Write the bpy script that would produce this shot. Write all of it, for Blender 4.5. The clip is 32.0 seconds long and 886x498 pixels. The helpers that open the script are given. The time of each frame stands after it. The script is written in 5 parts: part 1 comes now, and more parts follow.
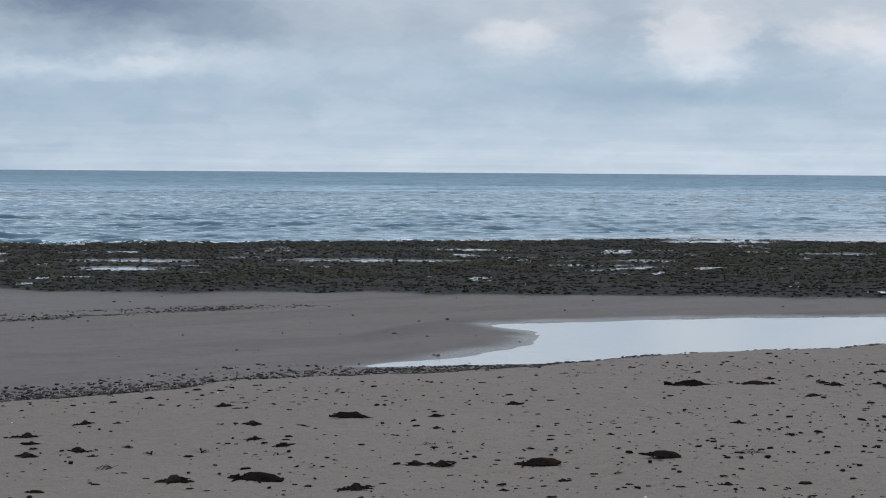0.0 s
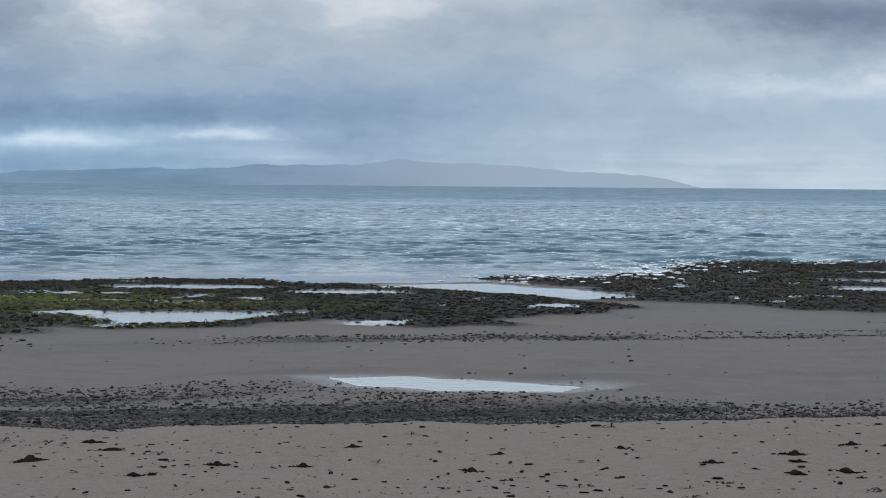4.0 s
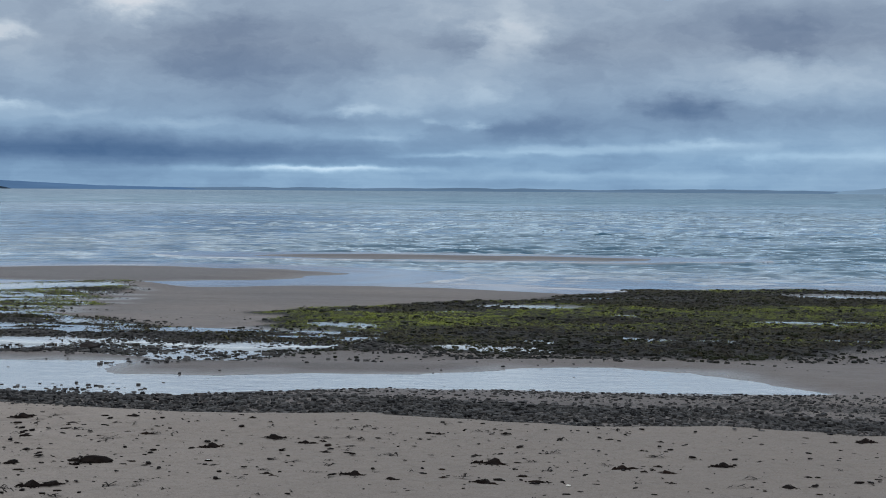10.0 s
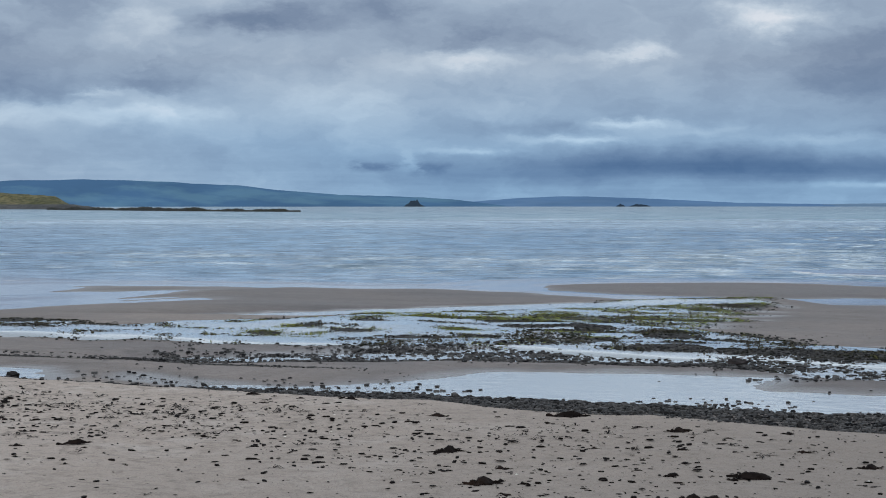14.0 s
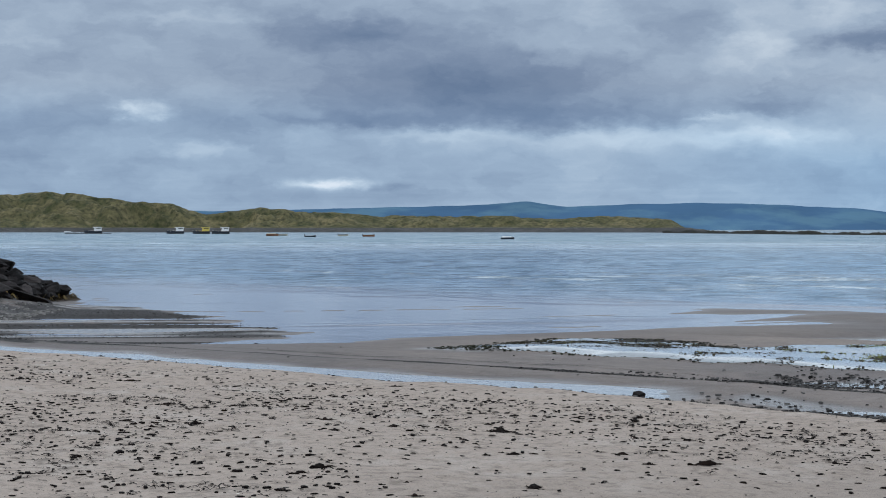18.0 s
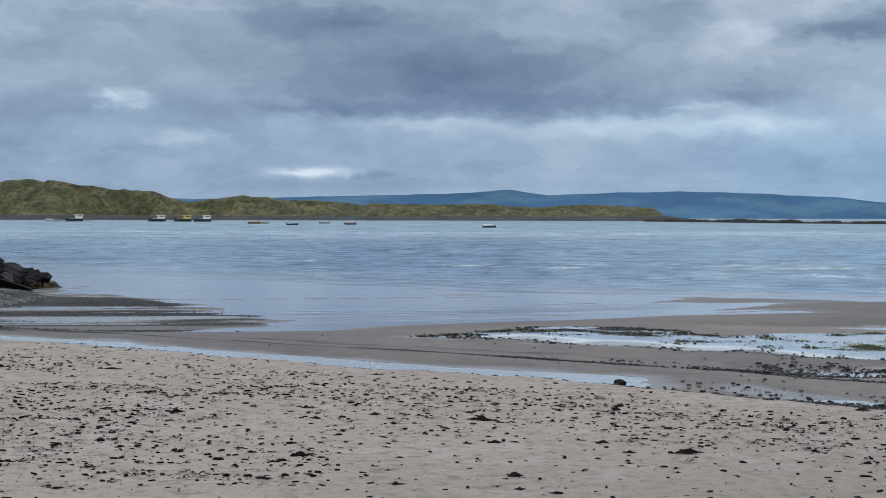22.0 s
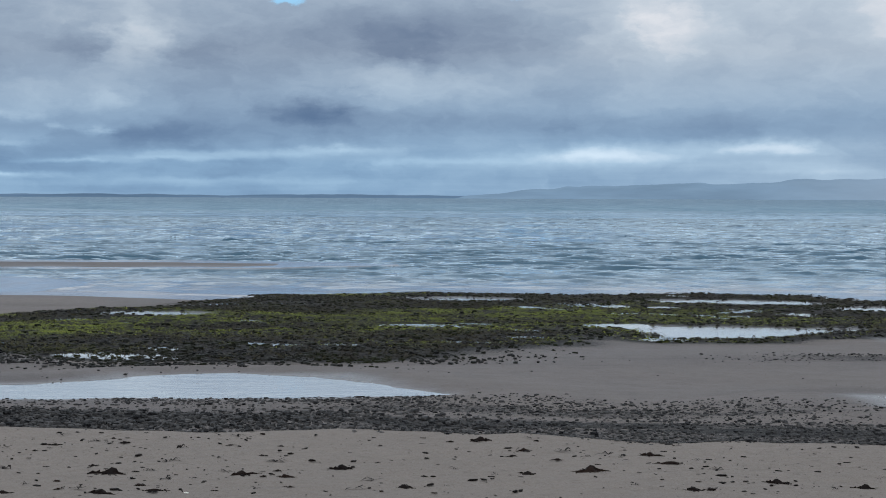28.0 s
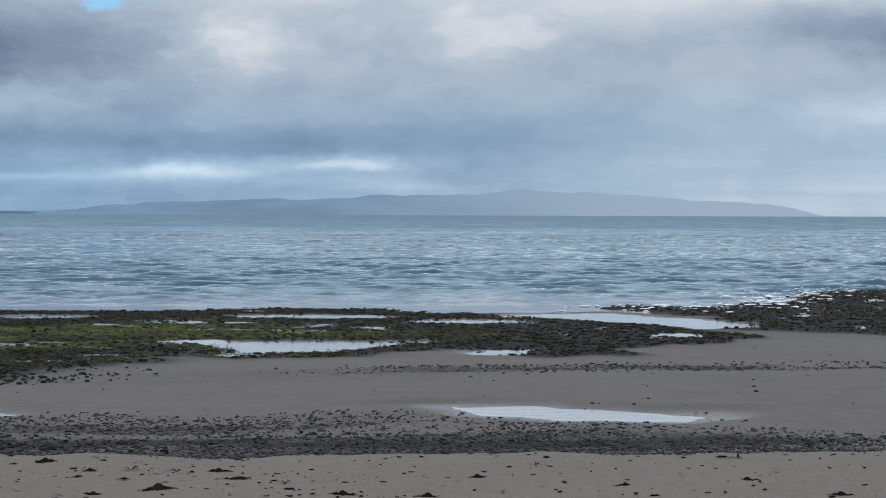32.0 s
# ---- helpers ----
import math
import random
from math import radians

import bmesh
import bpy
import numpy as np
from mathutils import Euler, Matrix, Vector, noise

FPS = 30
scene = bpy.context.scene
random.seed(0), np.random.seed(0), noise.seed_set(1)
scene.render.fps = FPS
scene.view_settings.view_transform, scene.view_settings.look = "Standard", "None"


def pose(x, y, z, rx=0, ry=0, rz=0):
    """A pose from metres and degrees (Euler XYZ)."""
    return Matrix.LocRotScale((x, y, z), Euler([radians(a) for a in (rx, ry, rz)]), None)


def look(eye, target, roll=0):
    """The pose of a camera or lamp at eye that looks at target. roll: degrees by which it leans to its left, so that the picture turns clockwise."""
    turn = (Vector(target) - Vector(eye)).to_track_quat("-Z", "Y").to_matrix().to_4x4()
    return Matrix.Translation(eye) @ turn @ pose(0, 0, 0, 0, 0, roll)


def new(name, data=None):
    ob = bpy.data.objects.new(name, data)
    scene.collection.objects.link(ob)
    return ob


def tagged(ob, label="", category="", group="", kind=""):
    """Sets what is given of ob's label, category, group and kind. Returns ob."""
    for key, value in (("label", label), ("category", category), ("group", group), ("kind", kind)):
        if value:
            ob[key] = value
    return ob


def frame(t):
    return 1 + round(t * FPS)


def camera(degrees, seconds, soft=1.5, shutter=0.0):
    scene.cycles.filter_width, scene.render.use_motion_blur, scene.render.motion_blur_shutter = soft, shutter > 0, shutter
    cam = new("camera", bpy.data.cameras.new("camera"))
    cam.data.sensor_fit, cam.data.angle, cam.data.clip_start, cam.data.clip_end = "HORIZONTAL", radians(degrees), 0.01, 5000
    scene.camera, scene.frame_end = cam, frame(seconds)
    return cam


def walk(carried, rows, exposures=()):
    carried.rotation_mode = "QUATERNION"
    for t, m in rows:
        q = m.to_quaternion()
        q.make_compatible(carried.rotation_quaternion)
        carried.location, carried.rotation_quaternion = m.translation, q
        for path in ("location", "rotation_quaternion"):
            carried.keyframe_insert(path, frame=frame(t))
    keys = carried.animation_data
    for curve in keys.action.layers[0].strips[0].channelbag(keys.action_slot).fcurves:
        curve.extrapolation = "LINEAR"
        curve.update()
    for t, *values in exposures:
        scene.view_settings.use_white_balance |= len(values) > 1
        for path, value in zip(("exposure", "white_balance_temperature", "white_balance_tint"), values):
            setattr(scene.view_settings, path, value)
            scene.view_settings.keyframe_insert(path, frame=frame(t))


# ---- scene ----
# Plan: sea level is z = 0. The eye turns 0.42 m before the body's axis, which stands at x = y = 0 on the upper beach.
# Shore axes: v runs seaward (half way between -x and +y), u runs along the shore to the left.
EYE_Z, ARM = 3.3, 0.42
cam = camera(27.25, 32.0, soft=1.0)

# seconds, turn to the left from +y, pitch, lean (degrees)
TURNS = [
    (0.0, 2.57, -2.43, 0.40), (0.5, 3.62, -2.26, 0.64), (1.0, 5.85, -2.21, 0.65), (1.5, 10.14, -2.13, 0.71), (2.0, 14.12, -2.19, 0.78),
    (2.5, 17.34, -2.12, 0.62), (3.0, 20.17, -2.04, 0.55), (3.5, 23.21, -1.99, 0.53), (4.0, 25.68, -2.01, 0.46), (4.5, 27.79, -1.98, 0.60),
    (6.5, 36.76, -1.94, 0.64), (7.0, 39.10, -1.92, 0.60), (7.5, 41.69, -1.69, 0.60), (8.0, 44.48, -1.53, 0.52), (8.5, 47.24, -1.63, 0.53),
    (9.0, 49.49, -1.75, 0.52), (9.5, 51.82, -1.80, 0.43), (10.0, 54.14, -1.85, 0.39), (10.5, 56.51, -1.98, 0.29), (11.0, 59.20, -1.93, 0.12),
    (11.5, 61.90, -1.73, 0.09), (12.0, 64.74, -1.61, 0.05), (12.5, 67.43, -1.52, 0.00), (13.0, 69.85, -1.50, -0.10), (13.5, 71.90, -1.47, -0.09),
    (15.5, 80.85, -1.04, 0.04), (16.0, 83.49, -1.05, -0.14), (16.5, 86.36, -1.10, -0.29), (17.0, 88.98, -0.99, -0.21), (17.5, 91.15, -0.80, -0.14),
    (18.0, 93.02, -0.64, -0.02), (18.5, 94.85, -0.67, -0.04), (19.0, 96.68, -0.60, -0.21), (19.5, 98.42, -0.53, -0.50), (20.0, 99.39, -0.57, -0.33),
    (20.5, 99.39, -0.55, -0.12), (21.0, 98.41, -0.68, -0.07), (21.5, 96.03, -0.90, -0.21), (22.0, 92.45, -1.01, 0.08), (22.5, 88.02, -1.06, 0.26),
    (23.0, 83.62, -1.27, 0.22), (23.5, 80.04, -1.50, 0.12), (24.0, 76.68, -1.58, -0.12), (24.5, 72.80, -1.64, -0.21), (25.0, 68.48, -1.73, -0.10),
    (25.5, 64.14, -1.77, -0.02), (27.5, 47.26, -1.78, 0.23), (28.0, 42.56, -1.63, 0.23), (28.5, 38.55, -1.49, 0.30), (29.0, 34.08, -1.35, 0.33),
    (29.5, 30.49, -1.24, 0.27), (30.0, 28.19, -1.14, 0.14), (30.5, 27.12, -1.05, 0.09), (31.0, 27.46, -0.96, 0.08), (31.5, 28.63, -0.98, 0.17),
    (32.0, 29.45, -1.10, 0.20)]


def stance(turn, pitch, lean):
    """The pose of a camera held before the body's axis."""
    a, b = radians(turn), radians(pitch)
    eye = Vector((-ARM * math.sin(a), ARM * math.cos(a), EYE_Z))
    ahead = Vector((-math.sin(a) * math.cos(b), math.cos(a) * math.cos(b), math.sin(b)))
    return look(eye, eye + ahead, lean)


EXPOSURES = [(0.0, -0.1), (4.0, -0.08), (9.0, -0.05), (13.0, 0.06), (16.0, 0.10), (19.0, 0.17), (23.0, 0.12), (25.0, 0.13), (28.0, 0.0), (32.0, -0.07)]
walk(cam, [(t, stance(a, b, c)) for t, a, b, c in TURNS], EXPOSURES)


# ---- sky and light ----
class Graph:
    """Short hand for shader nodes."""

    def __init__(self, tree):
        self.tree = tree

    def node(self, kind, *links):
        n = self.tree.nodes.new(kind)
        for i, value in enumerate(links):
            self.put(n.inputs[i], value)
        return n

    def put(self, socket, value):
        if value is None:
            return
        if isinstance(value, bpy.types.NodeSocket):
            self.tree.links.new(value, socket)
        elif socket.type == "RGBA" and len(value) == 3:
            socket.default_value = (*value, 1)
        else:
            socket.default_value = value

    def math(self, op, a, b=None, c=None, clamp=False):
        n = self.node("ShaderNodeMath", a, b, c)
        n.operation, n.use_clamp = op, clamp
        return n.outputs[0]

    def vec(self, op, a, b=None, c=None):
        n = self.node("ShaderNodeVectorMath", a, b, c)
        n.operation = op
        return n.outputs["Value"] if op in ("DOT_PRODUCT", "LENGTH", "DISTANCE") else n.outputs[0]

    def noise(self, vector, scale, detail=4.0, rough=0.55, distort=0.0):
        n = self.node("ShaderNodeTexNoise")
        for key, value in (("Vector", vector), ("Scale", scale), ("Detail", detail), ("Roughness", rough), ("Distortion", distort)):
            self.put(n.inputs[key], value)
        return n.outputs["Fac"]

    def ramp(self, value, low, high, to_low=0.0, to_high=1.0, smooth=False):
        n = self.node("ShaderNodeMapRange", value, low, high, to_low, to_high)
        n.interpolation_type = "SMOOTHSTEP" if smooth else "LINEAR"
        return n.outputs[0]

    def mix(self, fac, a, b, blend="MIX"):
        n = self.node("ShaderNodeMix")
        n.data_type, n.blend_type = "RGBA", blend
        for i, value in ((0, fac), (6, a), (7, b)):
            self.put(n.inputs[i], value)
        return n.outputs[2]

    def colours(self, value, stops):
        n = self.node("ShaderNodeValToRGB", value)
        while len(n.color_ramp.elements) < len(stops):
            n.color_ramp.elements.new(0.5)
        for e, (at, colour) in zip(n.color_ramp.elements, stops):
            e.position, e.color = at, (*colour, 1)
        return n.outputs[0]

    def vector(self, x, y, z=0.0):
        return self.node("ShaderNodeCombineXYZ", x, y, z).outputs[0]


SUN_EL, SUN_AZ = 38.0, 150.0   # high behind the beach, veiled by cloud
# cloud masses: azimuth, elevation (degrees), half width, half height, brightness added
CLOUDS_OPEN_SEA = [
    (12.0, 5.12, 3.5, 0.89, -0.34), (8.8, 4.32, 1.4, 0.71, -0.14), (10.6, 3.40, 3.2, 0.46, 0.16), (14.3, 3.47, 1.4, 0.43, -0.10), (3.3, 4.32, 1.1, 0.71, -0.10), (0.3, 4.23, 1.4, 0.50, 0.18),
    (-5.2, 4.14, 1.5, 1.22, 0.19), (-5.9, 3.22, 0.8, 0.39, 0.14), (-2.9, 4.50, 1.1, 0.97, -0.12), (-3.0, 2.55, 2.5, 0.46, -0.12), (-6.4, 2.46, 2.1, 0.39, -0.08), (-9.6, 4.32, 1.5, 0.57, 0.15),
    (-11.2, 3.75, 1.3, 0.57, 0.16), (-7.5, 3.97, 0.6, 0.64, -0.10)]
CLOUDS_HAZY_HILLS = [
    (36.0, 5.10, 2.0, 1.02, 0.12), (38.9, 4.74, 0.9, 1.06, -0.08), (27.2, 5.45, 1.8, 0.71, 0.16), (24.3, 4.56, 1.6, 1.06, -0.06), (14.8, 5.36, 2.3, 0.60, -0.18), (14.8, 3.11, 3.0, 0.32, 0.18),
    (31.6, 2.26, 7.1, 0.46, -0.12), (37.6, 1.45, 1.8, 0.23, 0.24), (32.7, 1.55, 1.9, 0.21, 0.22), (38.5, 1.09, 3.5, 0.21, 0.10), (32.1, 1.02, 2.1, 0.14, 0.12), (27.5, 1.55, 3.5, 0.97, -0.10),
    (17.2, 6.0, 3.2, 0.65, -0.27)]
CLOUDS_LOW_SHORE = [
    (51.9, 5.19, 1.7, 0.61, 0.14), (43.1, 5.10, 3.2, 0.92, -0.28), (48.6, 4.48, 2.1, 1.06, -0.08), (35.3, 5.19, 1.7, 0.94, 0.17), (28.5, 5.54, 1.8, 0.71, 0.12), (43.1, 3.56, 3.2, 0.57, 0.14),
    (46.8, 2.70, 1.4, 0.32, -0.16), (43.1, 2.32, 5.3, 0.39, -0.12), (50.3, 2.08, 3.5, 0.32, -0.10), (31.7, 4.83, 1.8, 0.89, 0.08), (34.4, 2.00, 2.7, 0.32, -0.12), (48.6, 1.32, 3.5, 0.11, 0.20),
    (45.4, 1.55, 0.9, 0.09, 0.16), (43.1, 1.11, 2.7, 0.11, 0.16), (37.9, 1.29, 2.3, 0.21, 0.26), (32.3, 1.54, 1.6, 0.16, 0.14), (31.0, 0.84, 1.8, 0.12, 0.12), (50.3, 0.49, 3.5, 0.09, 0.12)]
CLOUDS_OFFING = [
    (67.5, 4.90, 0.7, 0.25, 0.22), (64.2, 5.70, 1.5, 0.49, 0.16), (54.6, 5.43, 1.2, 0.50, 0.14), (52.1, 5.08, 0.8, 1.12, 0.16), (60.1, 4.19, 4.1, 1.33, -0.15), (53.9, 4.64, 0.8, 0.46, -0.16),
    (50.3, 4.37, 1.4, 0.97, -0.10), (55.3, 3.04, 2.2, 0.53, 0.12), (53.3, 3.13, 0.7, 0.57, 0.15), (56.7, 2.42, 1.1, 0.14, 0.24), (53.3, 2.03, 0.4, 0.18, 0.26), (54.4, 2.15, 0.5, 0.12, 0.20),
    (61.8, 1.14, 6.2, 0.35, -0.24), (65.4, 1.62, 3.5, 0.32, -0.12), (51.2, 1.80, 1.9, 0.39, -0.18)]
CLOUDS_OFFING_LOW = [
    (47.1, 2.60, 1.6, 0.28, -0.16), (53.9, 1.07, 1.4, 0.07, 0.24), (51.2, 1.18, 2.8, 0.07, 0.18), (45.9, 1.45, 1.4, 0.09, 0.22), (58.1, 0.68, 2.3, 0.06, 0.32), (62.2, 2.03, 2.3, 0.12, 0.14),
    (56.5, 1.62, 1.1, 0.09, 0.14), (66.3, 2.33, 2.1, 0.14, 0.12), (53.9, 0.38, 5.3, 0.11, 0.08),
    (67.8, 0.70, 8.0, 0.45, -0.12)]
CLOUDS_ISLET = [
    (79.0, 5.78, 1.9, 0.46, -0.22), (82.7, 4.01, 1.4, 0.46, -0.12), (72.8, 5.43, 3.4, 0.64, -0.14), (63.9, 5.78, 1.1, 0.45, 0.21), (73.8, 4.45, 1.7, 0.40, 0.14), (68.1, 4.63, 1.4, 0.21, 0.24),
    (82.7, 2.95, 1.4, 0.39, 0.18), (77.7, 3.39, 1.8, 0.46, 0.10), (60.7, 4.01, 3.4, 0.97, -0.10), (68.0, 2.54, 1.1, 0.12, 0.34), (69.9, 2.06, 1.6, 0.12, 0.26), (73.1, 1.67, 1.1, 0.11, 0.22),
    (71.3, 2.45, 2.7, 0.23, -0.14), (67.8, 1.26, 7.1, 0.35, -0.27), (76.1, 1.18, 0.4, 0.14, -0.26), (74.4, 1.18, 0.5, 0.16, -0.22), (58.9, 2.15, 2.7, 0.25, -0.16), (58.0, 0.61, 3.5, 0.09, 0.32),
    (75.1, 1.39, 0.3, 0.32, 0.14)]
CLOUDS_BLUE_HILLS = [
    (93.0, 4.28, 4.3, 0.82, -0.22), (88.9, 3.49, 2.7, 0.35, -0.20), (95.3, 6.06, 2.7, 0.64, -0.14), (85.3, 6.23, 1.2, 0.53, -0.20), (89.8, 2.95, 0.4, 0.18, -0.14), (83.2, 3.72, 1.8, 0.21, -0.14),
    (83.4, 5.70, 1.1, 0.66, 0.19), (80.9, 6.50, 0.8, 0.57, 0.15), (80.0, 5.70, 1.4, 0.25, -0.18), (75.8, 6.23, 1.0, 0.64, -0.16), (86.8, 2.78, 5.3, 0.32, 0.22), (72.9, 4.55, 1.6, 0.32, 0.20),
    (77.0, 2.95, 3.5, 0.64, 0.12), (93.0, 2.95, 2.1, 0.18, 0.16), (84.6, 3.43, 0.7, 0.09, 0.16), (96.7, 1.36, 0.9, 0.14, 0.16), (94.7, 1.31, 0.9, 0.12, -0.16)]
CLOUDS_DUNES = [
    (91.1, 4.59, 4.3, 0.92, -0.20), (95.6, 6.00, 2.7, 0.46, -0.16), (105.5, 3.17, 2.1, 0.46, -0.14), (108.0, 2.28, 2.1, 0.23, -0.12), (96.3, 3.35, 3.5, 0.21, -0.14), (102.6, 3.65, 0.7, 0.25, 0.36),
    (100.5, 2.46, 1.2, 0.19, 0.20), (96.6, 1.38, 1.2, 0.12, 0.32), (101.6, 6.54, 2.1, 0.18, 0.12), (107.3, 5.74, 1.4, 0.14, 0.10), (111.0, 4.05, 2.8, 0.64, 0.06), (112.2, 2.37, 1.1, 0.12, 0.14)]
GAPS = [(47.4, 6.15, 0.8, 0.30), (39.8, 6.65, 1.7, 0.50)]   # holes of blue sky


def build_sky():
    world = bpy.data.worlds.new("overcast_sky")
    scene.world = world
    world.use_nodes = True
    world.node_tree.nodes.clear()
    g = Graph(world.node_tree)
    way = g.node("ShaderNodeTexCoord").outputs["Generated"]
    part_ = g.node("ShaderNodeSeparateXYZ", way)
    x, y, z = part_.outputs
    az = g.math("MULTIPLY", g.math("ARCTAN2", g.math("MULTIPLY", x, -1.0), y), 57.29578)
    el = g.math("MULTIPLY", g.math("ARCSINE", z), 57.29578)
    # clouds near the horizon are foreshortened: long and low
    warp = g.noise(g.vector(g.math("MULTIPLY", az, 0.75), g.math("MULTIPLY", el, 1.5), 3.0), 1.0, 6.0, 0.6)
    warp2 = g.noise(g.vector(g.math("MULTIPLY", az, 0.75), g.math("MULTIPLY", el, 1.5), 9.0), 1.0, 6.0, 0.6)
    az_w = g.math("MULTIPLY_ADD", g.math("SUBTRACT", warp, 0.5), 3.0, az)
    el_w = g.math("MULTIPLY_ADD", g.math("SUBTRACT", warp2, 0.5), g.ramp(el, 1.0, 4.5, 0.35, 1.3), el)
    flat = g.vector(az_w, el_w)
    light = g.math("MULTIPLY_ADD", g.math("SUBTRACT", g.noise(g.vector(g.math("MULTIPLY", az_w, 0.40), g.math("MULTIPLY", el_w, 0.85)), 1.0, 8.0, 0.56, 0.2), 0.5), g.ramp(az, 10.0, 42.0, 0.26, 0.44), 0.48)
    streak = g.noise(g.vector(g.math("MULTIPLY", az, 0.10), g.math("MULTIPLY", el, 2.6), 5.0), 1.0, 5.0, 0.6)
    low = g.ramp(el, 0.3, 2.6, 1.0, 0.0)
    light = g.math("MULTIPLY_ADD", g.math("MULTIPLY", g.math("SUBTRACT", streak, 0.5), low), 0.26, light)
    for caz, cel, w, h, s in CLOUDS_OPEN_SEA + CLOUDS_HAZY_HILLS + CLOUDS_LOW_SHORE + CLOUDS_OFFING + CLOUDS_OFFING_LOW + CLOUDS_ISLET + CLOUDS_BLUE_HILLS + CLOUDS_DUNES:
        off = g.vec("MULTIPLY_ADD", flat, (1 / w, 1 / h, 0), (-caz / w, -cel / h, 0))
        bell = g.math("POWER", 0.42, g.vec("DOT_PRODUCT", off, off))
        light = g.math("MULTIPLY_ADD", bell, s, light)
    # to the right the cloud is a paler veil
    light = g.math("ADD", light, g.math("ADD", g.ramp(az, 45.0, 5.0, 0.0, 0.27), g.math("ADD", g.ramp(az, 85.0, 100.0, 0.0, -0.06), g.math("MULTIPLY", g.ramp(az, 40.0, 18.0), g.ramp(el, 2.2, 0.3, 0.0, 0.12)))))
    # bright band added above the visible strip, strongest right, for pools to mirror
    light = g.math("MULTIPLY_ADD", g.math("MULTIPLY", g.ramp(g.math("SUBTRACT", el, g.ramp(az, 45.0, 75.0, 0.0, 2.0)), 5.3, 6.6), g.ramp(el, 7.0, 9.0, 1.0, 0.0)), g.ramp(az, 60.0, 20.0, 0.10, 0.24), light)
    band = g.colours(g.math("ADD", light, 0.0, clamp=True), [
        (0.0, (0.092, 0.155, 0.265)), (0.25, (0.175, 0.252, 0.370)), (0.48, (0.292, 0.400, 0.525)), (0.72, (0.45, 0.57, 0.68)), (1.0, (0.75, 0.82, 0.88))])
    # low cloud is bluer through the sea air
    band = g.mix(1.0, band, g.mix(g.math("MAXIMUM", g.ramp(el, 1.0, 4.5), g.math("ADD", g.ramp(az, 45.0, 22.0, 0.0, 0.62), g.ramp(az, 74.0, 88.0, 0.0, 0.7))), (0.82, 0.97, 1.09), (1.08, 1.0, 0.98)), "MULTIPLY")
    # overhead the layer is bright and broken more evenly
    dome = g.noise(way, 3.0, 5.0, 0.55, 0.3)
    over = g.colours(dome, [(0.25, (0.46, 0.56, 0.70)), (0.75, (0.82, 0.90, 1.0))])
    lift = g.vec("SCALE", over)
    g.put(lift.node.inputs["Scale"], g.ramp(z, 0.35, 0.95, 0.55, 1.9))
    # rings of bright sky added out of view, mirrored by pools and sea
    upper_ring = g.colours(dome, [(0.3, (0.50, 0.60, 0.72)), (0.7, (0.68, 0.78, 0.88))])
    bright_ring = g.colours(dome, [(0.3, (0.64, 0.74, 0.85)), (0.7, (0.82, 0.90, 0.98))])
    cloud = g.mix(g.ramp(el, 7.0, 8.8, smooth=True), band, bright_ring)
    cloud = g.mix(g.ramp(el, 13.0, 20.0, smooth=True), cloud, upper_ring)
    cloud = g.mix(g.ramp(el, 26.0, 50.0, smooth=True), cloud, lift)
    sky = g.node("ShaderNodeTexSky")
    sky.sky_type, sky.sun_disc, sky.sun_elevation, sky.sun_rotation = "NISHITA", False, radians(SUN_EL), radians(SUN_AZ)
    blue = g.vec("SCALE", sky.outputs[0])
    blue.node.inputs["Scale"].default_value = 0.11
    blue = g.mix(1.0, blue, (0.62, 0.92, 1.20), "MULTIPLY")
    hole = 0.0
    for caz, cel, w, h in GAPS:
        off = g.vec("MULTIPLY_ADD", flat, (1 / w, 1 / h, 0), (-caz / w, -cel / h, 0))
        hole = g.math("ADD", hole, g.math("POWER", 0.3, g.vec("DOT_PRODUCT", off, off)))
    cloud = g.mix(g.ramp(hole, 0.35, 0.8, 0.0, 0.9, smooth=True), cloud, blue)
    back = g.node("ShaderNodeBackground", cloud, 1.0)
    out = g.node("ShaderNodeOutputWorld", back.outputs[0])


build_sky()
sun = new("sun", bpy.data.lights.new("sun", "SUN"))
sun.data.energy, sun.data.angle, sun.data.color = 0.6, radians(20), (1.0, 0.96, 0.90)
a, b = radians(SUN_AZ), radians(SUN_EL)
sun.matrix_world = look((0, 0, 50), Vector((0, 0, 50)) - Vector((math.sin(a) * math.cos(b), math.cos(a) * math.cos(b), math.sin(b))))


# ---- materials ----
def material(name, rough=0.8, spec=0.5):
    m = bpy.data.materials.new(name)
    m.use_nodes = True
    g = Graph(m.node_tree)
    bsdf = m.node_tree.nodes["Principled BSDF"]
    bsdf.inputs["Roughness"].default_value = rough
    bsdf.inputs["Specular IOR Level"].default_value = spec
    return m, g, bsdf


def place(g):
    return g.node("ShaderNodeNewGeometry").outputs["Position"]


def attribute(g, name):
    n = g.node("ShaderNodeAttribute")
    n.attribute_name = name
    return n.outputs["Fac"]


def bump(g, bsdf, height, strength, distance):
    n = g.node("ShaderNodeBump")
    g.put(n.inputs["Strength"], strength)
    g.put(n.inputs["Distance"], distance)
    g.put(n.inputs["Height"], height)
    g.put(bsdf.inputs["Normal"], n.outputs[0])


